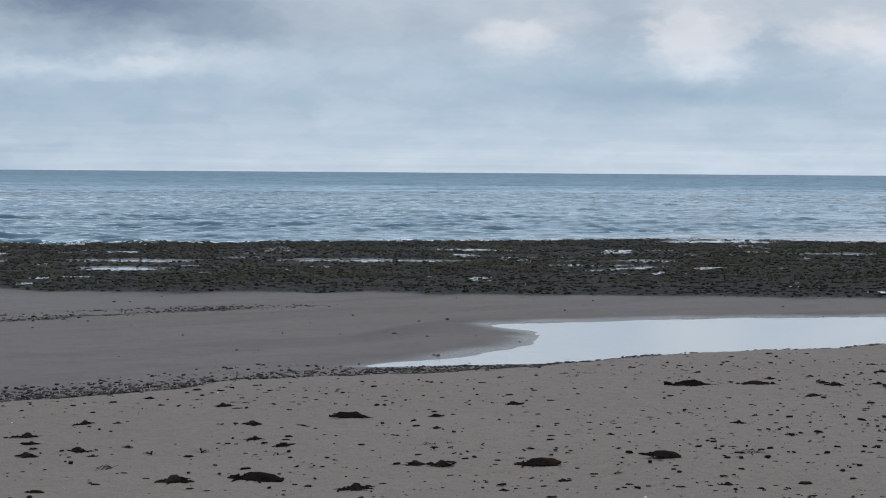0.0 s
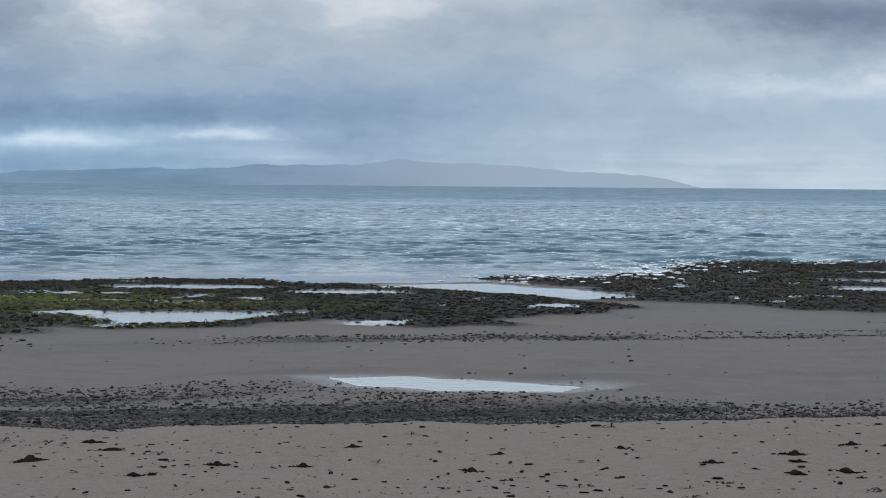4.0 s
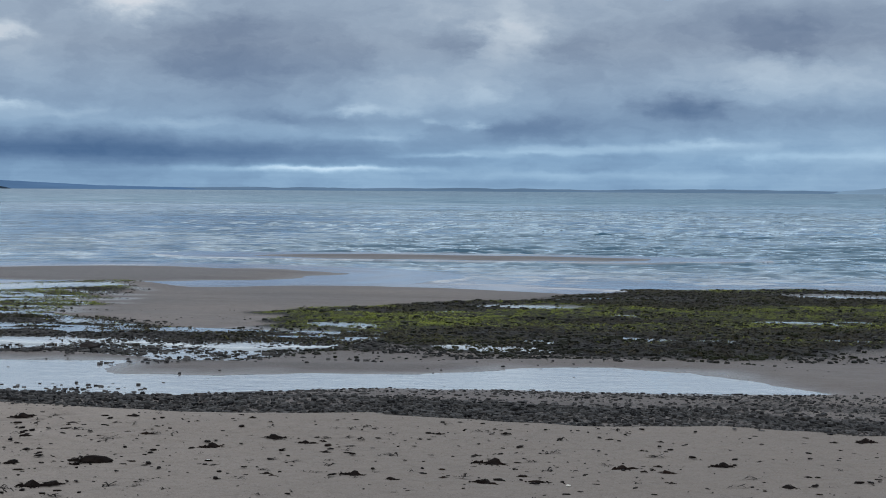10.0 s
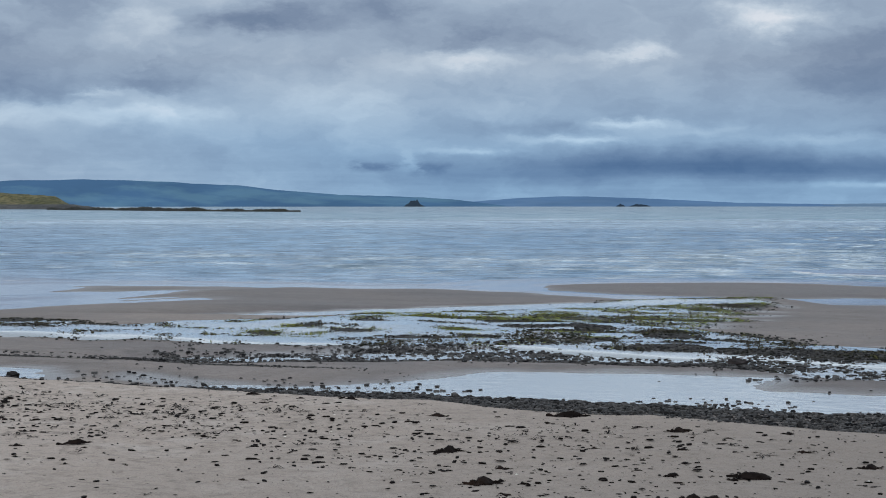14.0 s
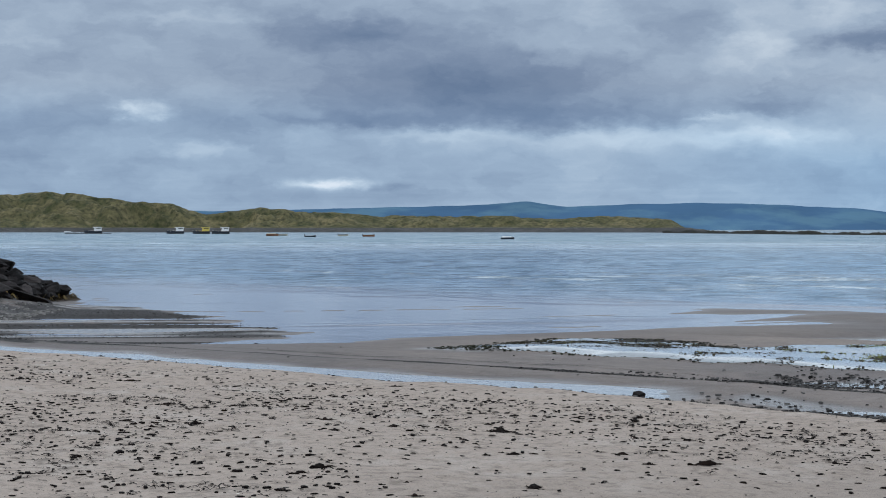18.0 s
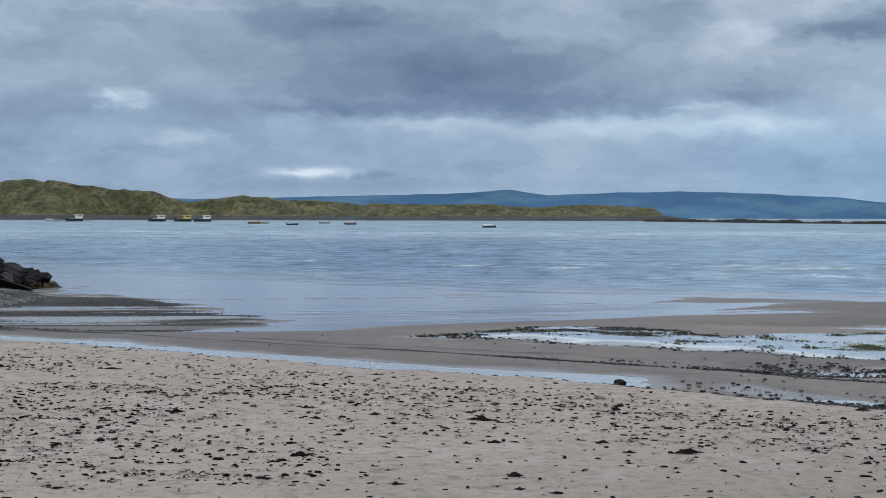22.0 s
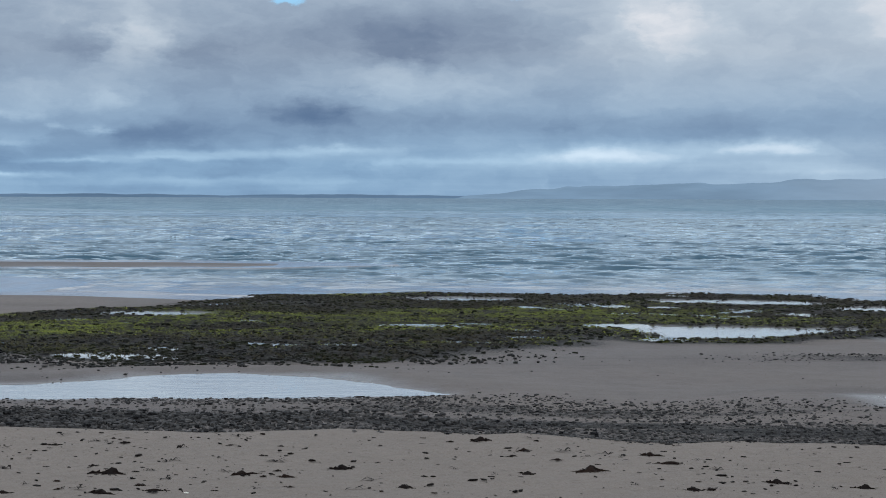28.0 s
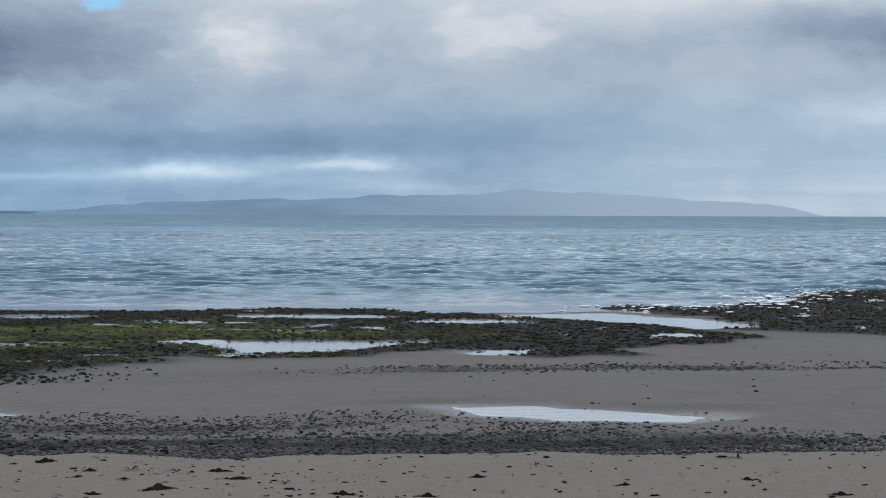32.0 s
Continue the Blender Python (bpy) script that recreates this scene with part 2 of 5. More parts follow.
def sand_material():
    m, g, b = material("beach_sand")
    p = place(g)
    wet, gravel, film = attribute(g, "wet"), attribute(g, "gravel"), attribute(g, "film")
    broad, mid, grain = g.noise(p, 0.35, 4.0), g.noise(p, 2.5, 5.0, 0.6), g.noise(p, 60.0, 3.0, 0.7)
    dry = g.mix(broad, (0.180, 0.151, 0.129), (0.228, 0.193, 0.166))
    dry = g.mix(g.ramp(mid, 0.35, 0.7), dry, g.mix(0.5, dry, (0.200, 0.172, 0.150)))
    dry = g.mix(attribute(g, "pale"), dry, g.mix(1.0, dry, (1.74, 1.70, 1.66), "MULTIPLY"))
    left = attribute(g, "pale")
    dry = g.mix(g.math("MULTIPLY", g.ramp(g.noise(p, 1.1, 5.0, 0.65), 0.52, 0.68), g.math("MULTIPLY", left, 0.5)), dry, (0.44, 0.39, 0.345))
    dry = g.mix(g.math("MULTIPLY", g.ramp(g.noise(p, 7.0, 5.0, 0.7), 0.50, 0.66), g.math("MULTIPLY_ADD", left, 0.50, 0.25)), dry, (0.155, 0.128, 0.108))
    damp = g.mix(broad, (0.114, 0.097, 0.091), (0.148, 0.126, 0.118))
    damp = g.mix(g.ramp(mid, 0.4, 0.75), damp, (0.108, 0.095, 0.088))
    col = g.mix(g.math("ADD", wet, g.math("MULTIPLY", g.math("SUBTRACT", mid, 0.5), g.math("MULTIPLY", wet, 0.5)), clamp=True), dry, damp)
    lines = g.noise(g.vec("MULTIPLY", along_shore(g, p), (0.07, 0.42, 1.0)), 1.0, 5.0, 0.65)
    col = g.mix(g.math("MULTIPLY", g.ramp(lines, 0.50, 0.68), g.math("MULTIPLY", wet, 0.55)), col, (0.070, 0.060, 0.057))
    stone = g.mix(g.ramp(g.noise(p, 9.0, 4.0, 0.7), 0.35, 0.65), (0.011, 0.011, 0.012), (0.056, 0.053, 0.051))
    speck = g.ramp(g.math("ADD", g.noise(p, 22.0, 4.0, 0.7), g.math("MULTIPLY", g.math("SUBTRACT", gravel, 0.5), 0.8)), 0.50, 0.62)
    col = g.mix(g.math("MULTIPLY", speck, g.ramp(gravel, 0.02, 0.25)), col, stone)
    col = g.mix(g.math("MULTIPLY", g.math("SUBTRACT", grain, 0.5), 0.5), col, (0.6, 0.56, 0.5))
    # dark grains and shell grit
    grit = g.math("MULTIPLY", g.ramp(g.noise(p, 75.0, 2.0, 0.6), 0.60, 0.72), g.ramp(wet, 0.0, 1.0, 0.75, 0.35))
    col = g.mix(grit, col, (0.070, 0.058, 0.050))
    col = g.mix(g.math("MULTIPLY", g.ramp(g.noise(p, 11.0, 4.0, 0.7), 0.52, 0.75), 0.35), col, (0.10, 0.085, 0.075))
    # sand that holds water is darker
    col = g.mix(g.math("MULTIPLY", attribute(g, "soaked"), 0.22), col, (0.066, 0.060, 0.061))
    col = g.mix(g.math("MULTIPLY", film, 0.65), col, (0.060, 0.054, 0.053))
    g.put(b.inputs["Base Color"], col)
    g.put(b.inputs["Roughness"], g.math("SUBTRACT", g.ramp(wet, 0.0, 1.0, 0.92, 0.55), g.math("MULTIPLY", film, 0.42)))
    g.put(b.inputs["Specular IOR Level"], g.math("MULTIPLY_ADD", film, 0.30, g.math("MULTIPLY", g.ramp(wet, 0.0, 1.0, 0.04, 0.05), g.ramp(gravel, 0.0, 1.0, 1.0, 0.15))))
    lumps = g.noise(p, 6.0, 5.0, 0.6)
    h = g.math("ADD", g.math("MULTIPLY", lumps, g.ramp(wet, 0.0, 1.0, 1.0, 0.25)), g.math("MULTIPLY", g.math("MULTIPLY", g.noise(p, 16.0, 3.0), gravel), 1.2))
    h = g.math("MULTIPLY_ADD", grain, 0.10, h)
    bump(g, b, h, g.math("SUBTRACT", 0.95, g.math("MULTIPLY", film, 0.85)), 0.07)
    return m


def along_shore(g, p):
    """Plan turned so that its first way runs along the shore."""
    turned = g.node("ShaderNodeMapping", p)
    turned.vector_type = "POINT"
    turned.inputs["Rotation"].default_value = (0, 0, radians(-45))
    return turned.outputs[0]


def ripples(g, p):
    """Small waves that run along the shore: stretched across the seaward way."""
    q = g.vec("MULTIPLY", along_shore(g, p), (0.55, 1.0, 1.0))
    return g.math("ADD", g.noise(q, 0.55, 4.0, 0.6, 0.3), g.math("MULTIPLY", g.noise(q, 3.2, 3.0, 0.6), 0.25))


def sea_material():
    """Turbid sea: the light out of the water itself, and the sky mirrored by its waves."""
    m = bpy.data.materials.new("sea_water")
    m.use_nodes = True
    m.node_tree.nodes.clear()
    g = Graph(m.node_tree)
    p = place(g)
    depth, chop, open_sea = attribute(g, "depth"), attribute(g, "chop"), attribute(g, "open_sea")
    n = g.node("ShaderNodeBump")
    g.put(n.inputs["Strength"], g.ramp(depth, 0.0, 0.6, 0.08, 0.40))
    n.inputs["Distance"].default_value = 0.12
    g.put(n.inputs["Height"], ripples(g, p))
    normal = n.outputs[0]
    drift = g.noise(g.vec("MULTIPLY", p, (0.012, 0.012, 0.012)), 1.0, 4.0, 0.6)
    # distance is painted into the body colour: paler offshore, darker near the horizon
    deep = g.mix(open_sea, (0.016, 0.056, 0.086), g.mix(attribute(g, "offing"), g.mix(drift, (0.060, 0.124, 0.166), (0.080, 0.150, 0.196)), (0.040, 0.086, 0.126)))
    # sand shows through where the water is a hand deep
    bed = g.mix(g.noise(p, 0.6, 4.0, 0.6), (0.120, 0.104, 0.096), (0.165, 0.146, 0.136))
    body = g.node("ShaderNodeBsdfDiffuse", g.mix(g.ramp(depth, 0.0, 0.5, smooth=True), bed, deep))
    g.put(body.inputs["Normal"], normal)
    gloss = g.node("ShaderNodeBsdfGlossy", g.mix(g.ramp(depth, 0.05, 0.7), (0.98, 0.97, 0.99), g.mix(attribute(g, "lee"), (0.78, 0.91, 1.0), (0.91, 0.96, 1.0))))
    g.put(gloss.inputs["Roughness"], g.math("MULTIPLY", chop, g.ramp(drift, 0.3, 0.7, 0.30, 0.42)))
    g.put(gloss.inputs["Normal"], normal)
    mirror = g.node("ShaderNodeFresnel", 1.333)
    g.put(mirror.inputs["Normal"], normal)
    share = g.math("MULTIPLY", g.math("POWER", mirror.outputs[0], g.math("MULTIPLY_ADD", attribute(g, "lee"), -0.22, g.ramp(depth, 0.1, 0.8, 0.7, 1.1))), g.ramp(open_sea, 0.0, 1.0, 1.0, g.ramp(attribute(g, "lee"), 0.0, 0.8, 0.30, 0.36)))
    # gusts roughen the water in long patches
    gusts = g.noise(g.vec("MULTIPLY", along_shore(g, p), (0.045, 0.11, 1.0)), 1.0, 6.0, 0.72)
    share = g.math("MULTIPLY", share, g.mix(open_sea, (1.0, 1.0, 1.0), g.ramp(gusts, 0.36, 0.64, 0.40, 1.65)), clamp=True)
    paws = g.math("MULTIPLY", g.ramp(g.noise(p, 0.42, 4.0, 0.65), 0.36, 0.64, 0.74, 1.26), g.ramp(g.noise(p, 0.10, 4.0, 0.65), 0.36, 0.64, 0.84, 1.16))
    share = g.math("MULTIPLY", share, g.mix(g.ramp(depth, 0.12, 0.5), (1.0, 1.0, 1.0), paws), clamp=True)
    both = g.node("ShaderNodeMixShader", share, body.outputs[0], gloss.outputs[0])
    g.node("ShaderNodeOutputMaterial", both.outputs[0])
    return m


def pool_material():
    m = bpy.data.materials.new("pool_water")
    m.use_nodes = True
    m.node_tree.nodes.clear()
    g = Graph(m.node_tree)
    p = place(g)
    body = g.node("ShaderNodeBsdfDiffuse", g.mix(g.noise(p, 0.8, 4.0, 0.6), (0.10, 0.095, 0.085), (0.075, 0.072, 0.068)))
    gloss = g.node("ShaderNodeBsdfGlossy", (0.95, 0.98, 1.0))
    gloss.inputs["Roughness"].default_value = 0.16
    n = g.node("ShaderNodeBump")
    n.inputs["Strength"].default_value, n.inputs["Distance"].default_value = 0.28, 0.02
    g.put(n.inputs["Height"], g.noise(g.vec("MULTIPLY", along_shore(g, p), (0.6, 1.0, 1.0)), 4.0, 3.0, 0.6))
    g.put(gloss.inputs["Normal"], n.outputs[0])
    share = g.math("POWER", g.node("ShaderNodeFresnel", 1.333).outputs[0], 0.42)
    g.node("ShaderNodeOutputMaterial", g.node("ShaderNodeMixShader", share, body.outputs[0], gloss.outputs[0]).outputs[0])
    return m


def stone_material(name, low, high, rough=0.6, weed=None):
    m, g, b = material(name, rough, 0.02)
    p = place(g)
    r = g.node("ShaderNodeNewGeometry").outputs["Random Per Island"]
    col = g.mix(r, low, high)
    col = g.mix(g.ramp(g.noise(p, 30.0, 5.0, 0.65), 0.45, 0.75), col, g.mix(0.09, col, (0.30, 0.29, 0.27)))
    if weed:
        col = g.mix(g.math("MULTIPLY", g.ramp(g.noise(p, 0.5, 4.0, 0.6), 0.42, 0.6), 0.85), col, weed)
    g.put(b.inputs["Base Color"], col)
    bump(g, b, g.noise(p, 45.0, 4.0, 0.6), 0.5, 0.02)
    return m


def weed_material(name, stops, patch=0.35, rough=0.55):
    """Seaweed: colour by strand and by patch."""
    m, g, b = material(name, rough, 0.03)
    p = place(g)
    r = g.node("ShaderNodeNewGeometry").outputs["Random Per Island"]
    t = g.math("ADD", g.math("MULTIPLY", g.ramp(g.noise(p, patch, 4.0, 0.6), 0.3, 0.7), 0.55), g.math("MULTIPLY", r, 0.45))
    g.put(b.inputs["Base Color"], g.colours(t, stops))
    bump(g, b, g.noise(p, 60.0, 3.0), 0.4, 0.01)
    return m


def rock_material():
    m, g, b = material("sandstone_rock", 0.8, 0.12)
    p = place(g)
    r = g.node("ShaderNodeObjectInfo").outputs["Random"]
    turned = g.node("ShaderNodeMapping", p)
    turned.inputs["Rotation"].default_value = (0.5, 0.25, 0.3)
    turned.inputs["Scale"].default_value = (0.8, 0.8, 5.0)
    layer, blot, fine = g.noise(turned.outputs[0], 1.6, 5.0, 0.65), g.noise(p, 0.9, 5.0, 0.6), g.noise(p, 14.0, 5.0, 0.7)
    col = g.mix(r, (0.009, 0.008, 0.008), (0.058, 0.046, 0.043))
    col = g.mix(g.ramp(layer, 0.4, 0.7), col, (0.010, 0.009, 0.009))
    col = g.mix(g.math("MULTIPLY", g.ramp(blot, 0.5, 0.75), 0.5), col, (0.070, 0.056, 0.052))
    col = g.mix(g.math("MULTIPLY", g.ramp(fine, 0.45, 0.8), 0.5), col, (0.012, 0.011, 0.011))
    g.put(b.inputs["Base Color"], col)
    bump(g, b, g.math("ADD", layer, g.math("MULTIPLY", fine, 0.4)), 0.9, 0.10)
    return m


def patchy_material(name, one, two, three, scale, rough=0.9, relief=0.05):
    m, g, b = material(name, rough, 0.2)
    p = place(g)
    col = g.mix(g.ramp(g.noise(p, scale, 5.0, 0.6), 0.35, 0.65), one, two)
    col = g.mix(g.math("MULTIPLY", g.ramp(g.noise(p, scale * 4.3, 5.0, 0.65), 0.42, 0.66), 0.8), col, three)
    g.put(b.inputs["Base Color"], col)
    bump(g, b, g.noise(p, scale * 9, 4.0, 0.7), 0.7, relief)
    return m


def distance_material(name, ground, field, haze_colour, haze, veil=None):
    """Far land seen through miles of sea air: backdrop, its haze painted as glowing colour."""
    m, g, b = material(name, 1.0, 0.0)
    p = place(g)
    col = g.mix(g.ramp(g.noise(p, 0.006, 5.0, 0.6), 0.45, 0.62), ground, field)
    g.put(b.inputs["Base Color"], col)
    haze_colour = g.mix(g.ramp(g.noise(p, 0.0035, 4.0, 0.6), 0.35, 0.65), tuple(c * 0.86 for c in haze_colour), tuple(c * 1.08 for c in haze_colour))
    if veil:     # the painted haze thickens towards the open sea
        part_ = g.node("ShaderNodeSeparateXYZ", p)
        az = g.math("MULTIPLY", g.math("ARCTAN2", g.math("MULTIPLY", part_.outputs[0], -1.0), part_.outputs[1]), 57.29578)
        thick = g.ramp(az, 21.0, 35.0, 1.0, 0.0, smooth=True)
        haze_colour = g.mix(thick, haze_colour, veil)
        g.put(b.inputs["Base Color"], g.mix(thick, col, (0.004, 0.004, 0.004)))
    g.put(b.inputs["Emission Color"], haze_colour)
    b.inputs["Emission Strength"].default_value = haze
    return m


def plain(name, colour, rough=0.5, metal=0.0, wear=0.35):
    m, g, b = material(name, rough)
    p = place(g)
    g.put(b.inputs["Base Color"], g.mix(g.math("MULTIPLY", g.ramp(g.noise(p, 3.0, 5.0, 0.65), 0.5, 0.8), wear), colour, tuple(c * 0.6 for c in colour)))
    b.inputs["Metallic"].default_value = metal
    return m


SAND = sand_material()
SEA = sea_material()
POOL = pool_material()
COBBLE = stone_material("dark_cobble", (0.006, 0.006, 0.007), (0.085, 0.080, 0.077))
REEF_STONE = stone_material("reef_stone", (0.004, 0.004, 0.004), (0.038, 0.037, 0.036), 0.5, (0.020, 0.022, 0.010))
WEED_BROWN = weed_material("brown_weed", [(0.0, (0.007, 0.006, 0.004)), (0.5, (0.026, 0.019, 0.009)), (0.8, (0.046, 0.043, 0.012)), (1.0, (0.085, 0.086, 0.019))])
WEED_GREEN = weed_material("green_weed", [(0.0, (0.016, 0.017, 0.005)), (0.40, (0.084, 0.097, 0.012)), (1.0, (0.235, 0.258, 0.030))], 0.5)
WRACK = weed_material("dried_wrack", [(0.0, (0.006, 0.005, 0.005)), (0.7, (0.011, 0.008, 0.007)), (1.0, (0.026, 0.016, 0.012))], 3.0, 0.7)
FOAM = plain("sea_foam", (0.80, 0.82, 0.84), 0.7, 0.0, 0.15)
PALE_COBBLE = stone_material("grey_cobble", (0.090, 0.086, 0.082), (0.300, 0.285, 0.268))
ROCK = rock_material()
EARTH = patchy_material("bank_earth", (0.130, 0.102, 0.082), (0.080, 0.062, 0.050), (0.030, 0.025, 0.022), 1.6, 0.95, 0.25)
TURF = patchy_material("dry_turf", (0.20, 0.185, 0.085), (0.27, 0.235, 0.12), (0.10, 0.115, 0.045), 1.2, 0.9, 0.15)
DUNE = patchy_material("marram_dune", (0.062, 0.068, 0.026), (0.205, 0.172, 0.086), (0.020, 0.026, 0.012), 0.048, 0.95, 6.0)
FOREST = patchy_material("dark_scrub", (0.030, 0.045, 0.026), (0.042, 0.062, 0.032), (0.020, 0.030, 0.018), 0.03, 0.95, 3.0)
SHINGLE = patchy_material("grey_shingle", (0.040, 0.039, 0.038), (0.075, 0.072, 0.068), (0.020, 0.020, 0.020), 0.05, 0.9, 0.5)
# third colour: haze painted as glow; the number after it: how strong
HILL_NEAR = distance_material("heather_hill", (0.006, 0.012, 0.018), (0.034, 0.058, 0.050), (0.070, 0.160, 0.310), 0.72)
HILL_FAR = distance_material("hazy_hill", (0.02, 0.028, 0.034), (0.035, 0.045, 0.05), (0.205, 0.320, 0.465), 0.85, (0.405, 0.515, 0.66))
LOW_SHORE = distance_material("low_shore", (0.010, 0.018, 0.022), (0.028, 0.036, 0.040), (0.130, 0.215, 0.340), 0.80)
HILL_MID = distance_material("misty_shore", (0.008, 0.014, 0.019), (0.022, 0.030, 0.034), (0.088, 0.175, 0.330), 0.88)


# ---- geometry tools ----
def lattice(ix, iy, seed):
    h = (ix.astype(np.int64) * 374761393 + iy.astype(np.int64) * 668265263 + seed * 974634777) & 0xFFFFFFFF
    h = ((h ^ (h >> 13)) * 1274126177) & 0xFFFFFFFF
    return ((h ^ (h >> 16)) & 0xFFFF) / 65535.0


def value_noise(x, y, seed):
    ix, iy = np.floor(x), np.floor(y)
    fx, fy = x - ix, y - iy
    fx, fy = fx * fx * (3 - 2 * fx), fy * fy * (3 - 2 * fy)
    a, b = lattice(ix, iy, seed), lattice(ix + 1, iy, seed)
    c, d = lattice(ix, iy + 1, seed), lattice(ix + 1, iy + 1, seed)
    return (a * (1 - fx) + b * fx) * (1 - fy) + (c * (1 - fx) + d * fx) * fy


def fbm(x, y, octaves=4, seed=0):
    """Fractal noise, about -1 to 1."""
    total, amp, norm = 0.0, 1.0, 0.0
    for k in range(octaves):
        total = total + amp * (value_noise(x * 2**k + 17.3 * k, y * 2**k - 9.1 * k, seed + k) * 2 - 1)
        norm, amp = norm + amp, amp * 0.5
    return total / norm * 1.6


def smooth(lo, hi, x):
    t = np.clip((x - lo) / (hi - lo), 0, 1)
    return t * t * (3 - 2 * t)


def edge_distance(x, y, poly):
    """Distance to a closed outline: negative inside."""
    best, inside = np.full(np.shape(x), 1e9), np.zeros(np.shape(x), bool)
    for (ax, ay), (bx, by) in zip(poly, poly[1:] + poly[:1]):
        dx, dy = bx - ax, by - ay
        t = np.clip(((x - ax) * dx + (y - ay) * dy) / (dx * dx + dy * dy), 0, 1)
        best = np.minimum(best, (x - ax - t * dx) ** 2 + (y - ay - t * dy) ** 2)
        if dy:
            inside ^= ((ay > y) != (by > y)) & (x < ax + (y - ay) * dx / dy)
    return np.where(inside, -1, 1) * np.sqrt(best)


def to_uv(x, y):
    return -(x + y) * 0.70711, (y - x) * 0.70711


def to_xy(u, v):
    return -(u + v) * 0.70711, (v - u) * 0.70711


def mesh_of(name, verts, faces, mat, soft=False, values=None):
    """A mesh from arrays: verts (n, 3), faces (m, 3 or 4)."""
    me = bpy.data.meshes.new(name)
    verts, faces = np.ascontiguousarray(verts, np.float32), np.ascontiguousarray(faces, np.int32)
    m, k = faces.shape
    me.vertices.add(len(verts))
    me.vertices.foreach_set("co", verts.ravel())
    me.loops.add(m * k)
    me.loops.foreach_set("vertex_index", faces.ravel())
    me.polygons.add(m)
    me.polygons.foreach_set("loop_start", np.arange(0, m * k, k, dtype=np.int32))
    me.update(calc_edges=True)
    me.polygons.foreach_set("use_smooth", np.full(m, soft))
    for key, value in (values or {}).items():
        layer = me.attributes.new(key, "FLOAT", "POINT")
        layer.data.foreach_set("value", np.ascontiguousarray(value, np.float32).ravel())
    me.materials.append(mat)
    me.validate()
    return me


def grid_faces(n, m):
    i = np.arange((n - 1) * m).reshape(n - 1, m)[:, :-1].ravel()
    return np.stack([i, i + m, i + m + 1, i + 1], 1)


def structure(name, me, label, category):
    return tagged(new(name, me), label, category, kind="structure")


def part(name, me, parent, label=""):
    ob = new(name, me)
    ob.parent = parent
    return tagged(ob, label)


# ---- the beach ----
REEF_A = [(-26.8, 58.9), (-23.4, 61.3), (-24.5, 78.2), (-11.6, 83.7), (5.3, 89.6), (18.5, 89.7), (34, 90), (26, 34), (7.9, 38.5), (2.3, 39.4),
          (-2.9, 40.3), (-8.5, 41.7), (-14.3, 45.7), (-17.0, 46.8), (-22.2, 55.8)]
REEF_B = [(-29.9, 16.9), (-35.6, 20.9), (-39.5, 26.5), (-40.7, 33.0), (-45.6, 40.6), (-45.1, 44.1), (-41.2, 46.6), (-39.3, 48.5), (-33.9, 53.5),
          (-28.7, 52.0), (-22.7, 49.7), (-14.9, 41.3), (-13.8, 31.6), (-14.9, 30.5), (-17.9, 32.6), (-19.6, 27.2), (-21.9, 28.9), (-19.2, 22.4),
          (-19.7, 19.2), (-22.6, 17.2), (-25.8, 16.2)]
STONE_B = [(-22.8, 41.3), (-22.2, 48.8), (-14.9, 41.3), (-13.8, 31.6), (-15.1, 30.4), (-18.4, 34.4)]
REEF_C = [(-39.8, 4.8), (-43.9, 9.1), (-48.3, 13.1), (-57.0, 23.3), (-56.8, 27.5), (-44.3, 20.6), (-37.8, 16.8), (-30.6, 15.9), (-26.7, 17.8),
          (-23.7, 14.9), (-27.0, 12.0), (-30.5, 9.3), (-31.0, 6.4), (-34.8, 3.1), (-36.6, -0.1), (-36.8, -2.3), (-43.4, 2.0)]
GRAVEL = [(-83.3, -20.6), (-73.7, -14.2), (-61.7, -9.9), (-49.7, -7.5), (-41.3, -6.6), (-39.3, -10.1), (-37.4, -14.5), (-44.8, -20.8), (-54.0, -24.4)]
# pools: name, level, outline
BEACH_POOLS = [
    ("wide_pool", 1.0, [(-2.0, 21.7), (-1.2, 22.5), (0.1, 24.8), (0.2, 26.2), (-0.5, 27.9), (1.7, 29.0), (6.2, 30.4), (9.5, 31.0), (8.0, 26.5), (5.1, 25.1), (0.6, 22.5)]),
    ("narrow_pool", 0.98, [(-10.9, 19.5), (-10.1, 20.0), (-8.8, 20.1), (-7.8, 20.0), (-7.9, 19.4), (-9.2, 18.8), (-10.1, 18.8)]),
    ("long_pool", 0.94, [(-15.0, 16.4), (-16.1, 14.8), (-17.5, 13.4), (-18.6, 11.9), (-19.0, 9.8), (-21.4, 7.2), (-23.2, 4.5), (-24.3, 2.9), (-25.0, 3.0), (-23.7, 4.9),
                         (-23.9, 6.3), (-25.1, 7.8), (-23.8, 10.5), (-23.0, 11.4), (-21.5, 10.2), (-20.7, 11.3), (-20.1, 12.7), (-19.3, 13.8), (-19.2, 15.6), (-18.7, 16.3), (-17.6, 16.8)]),
]
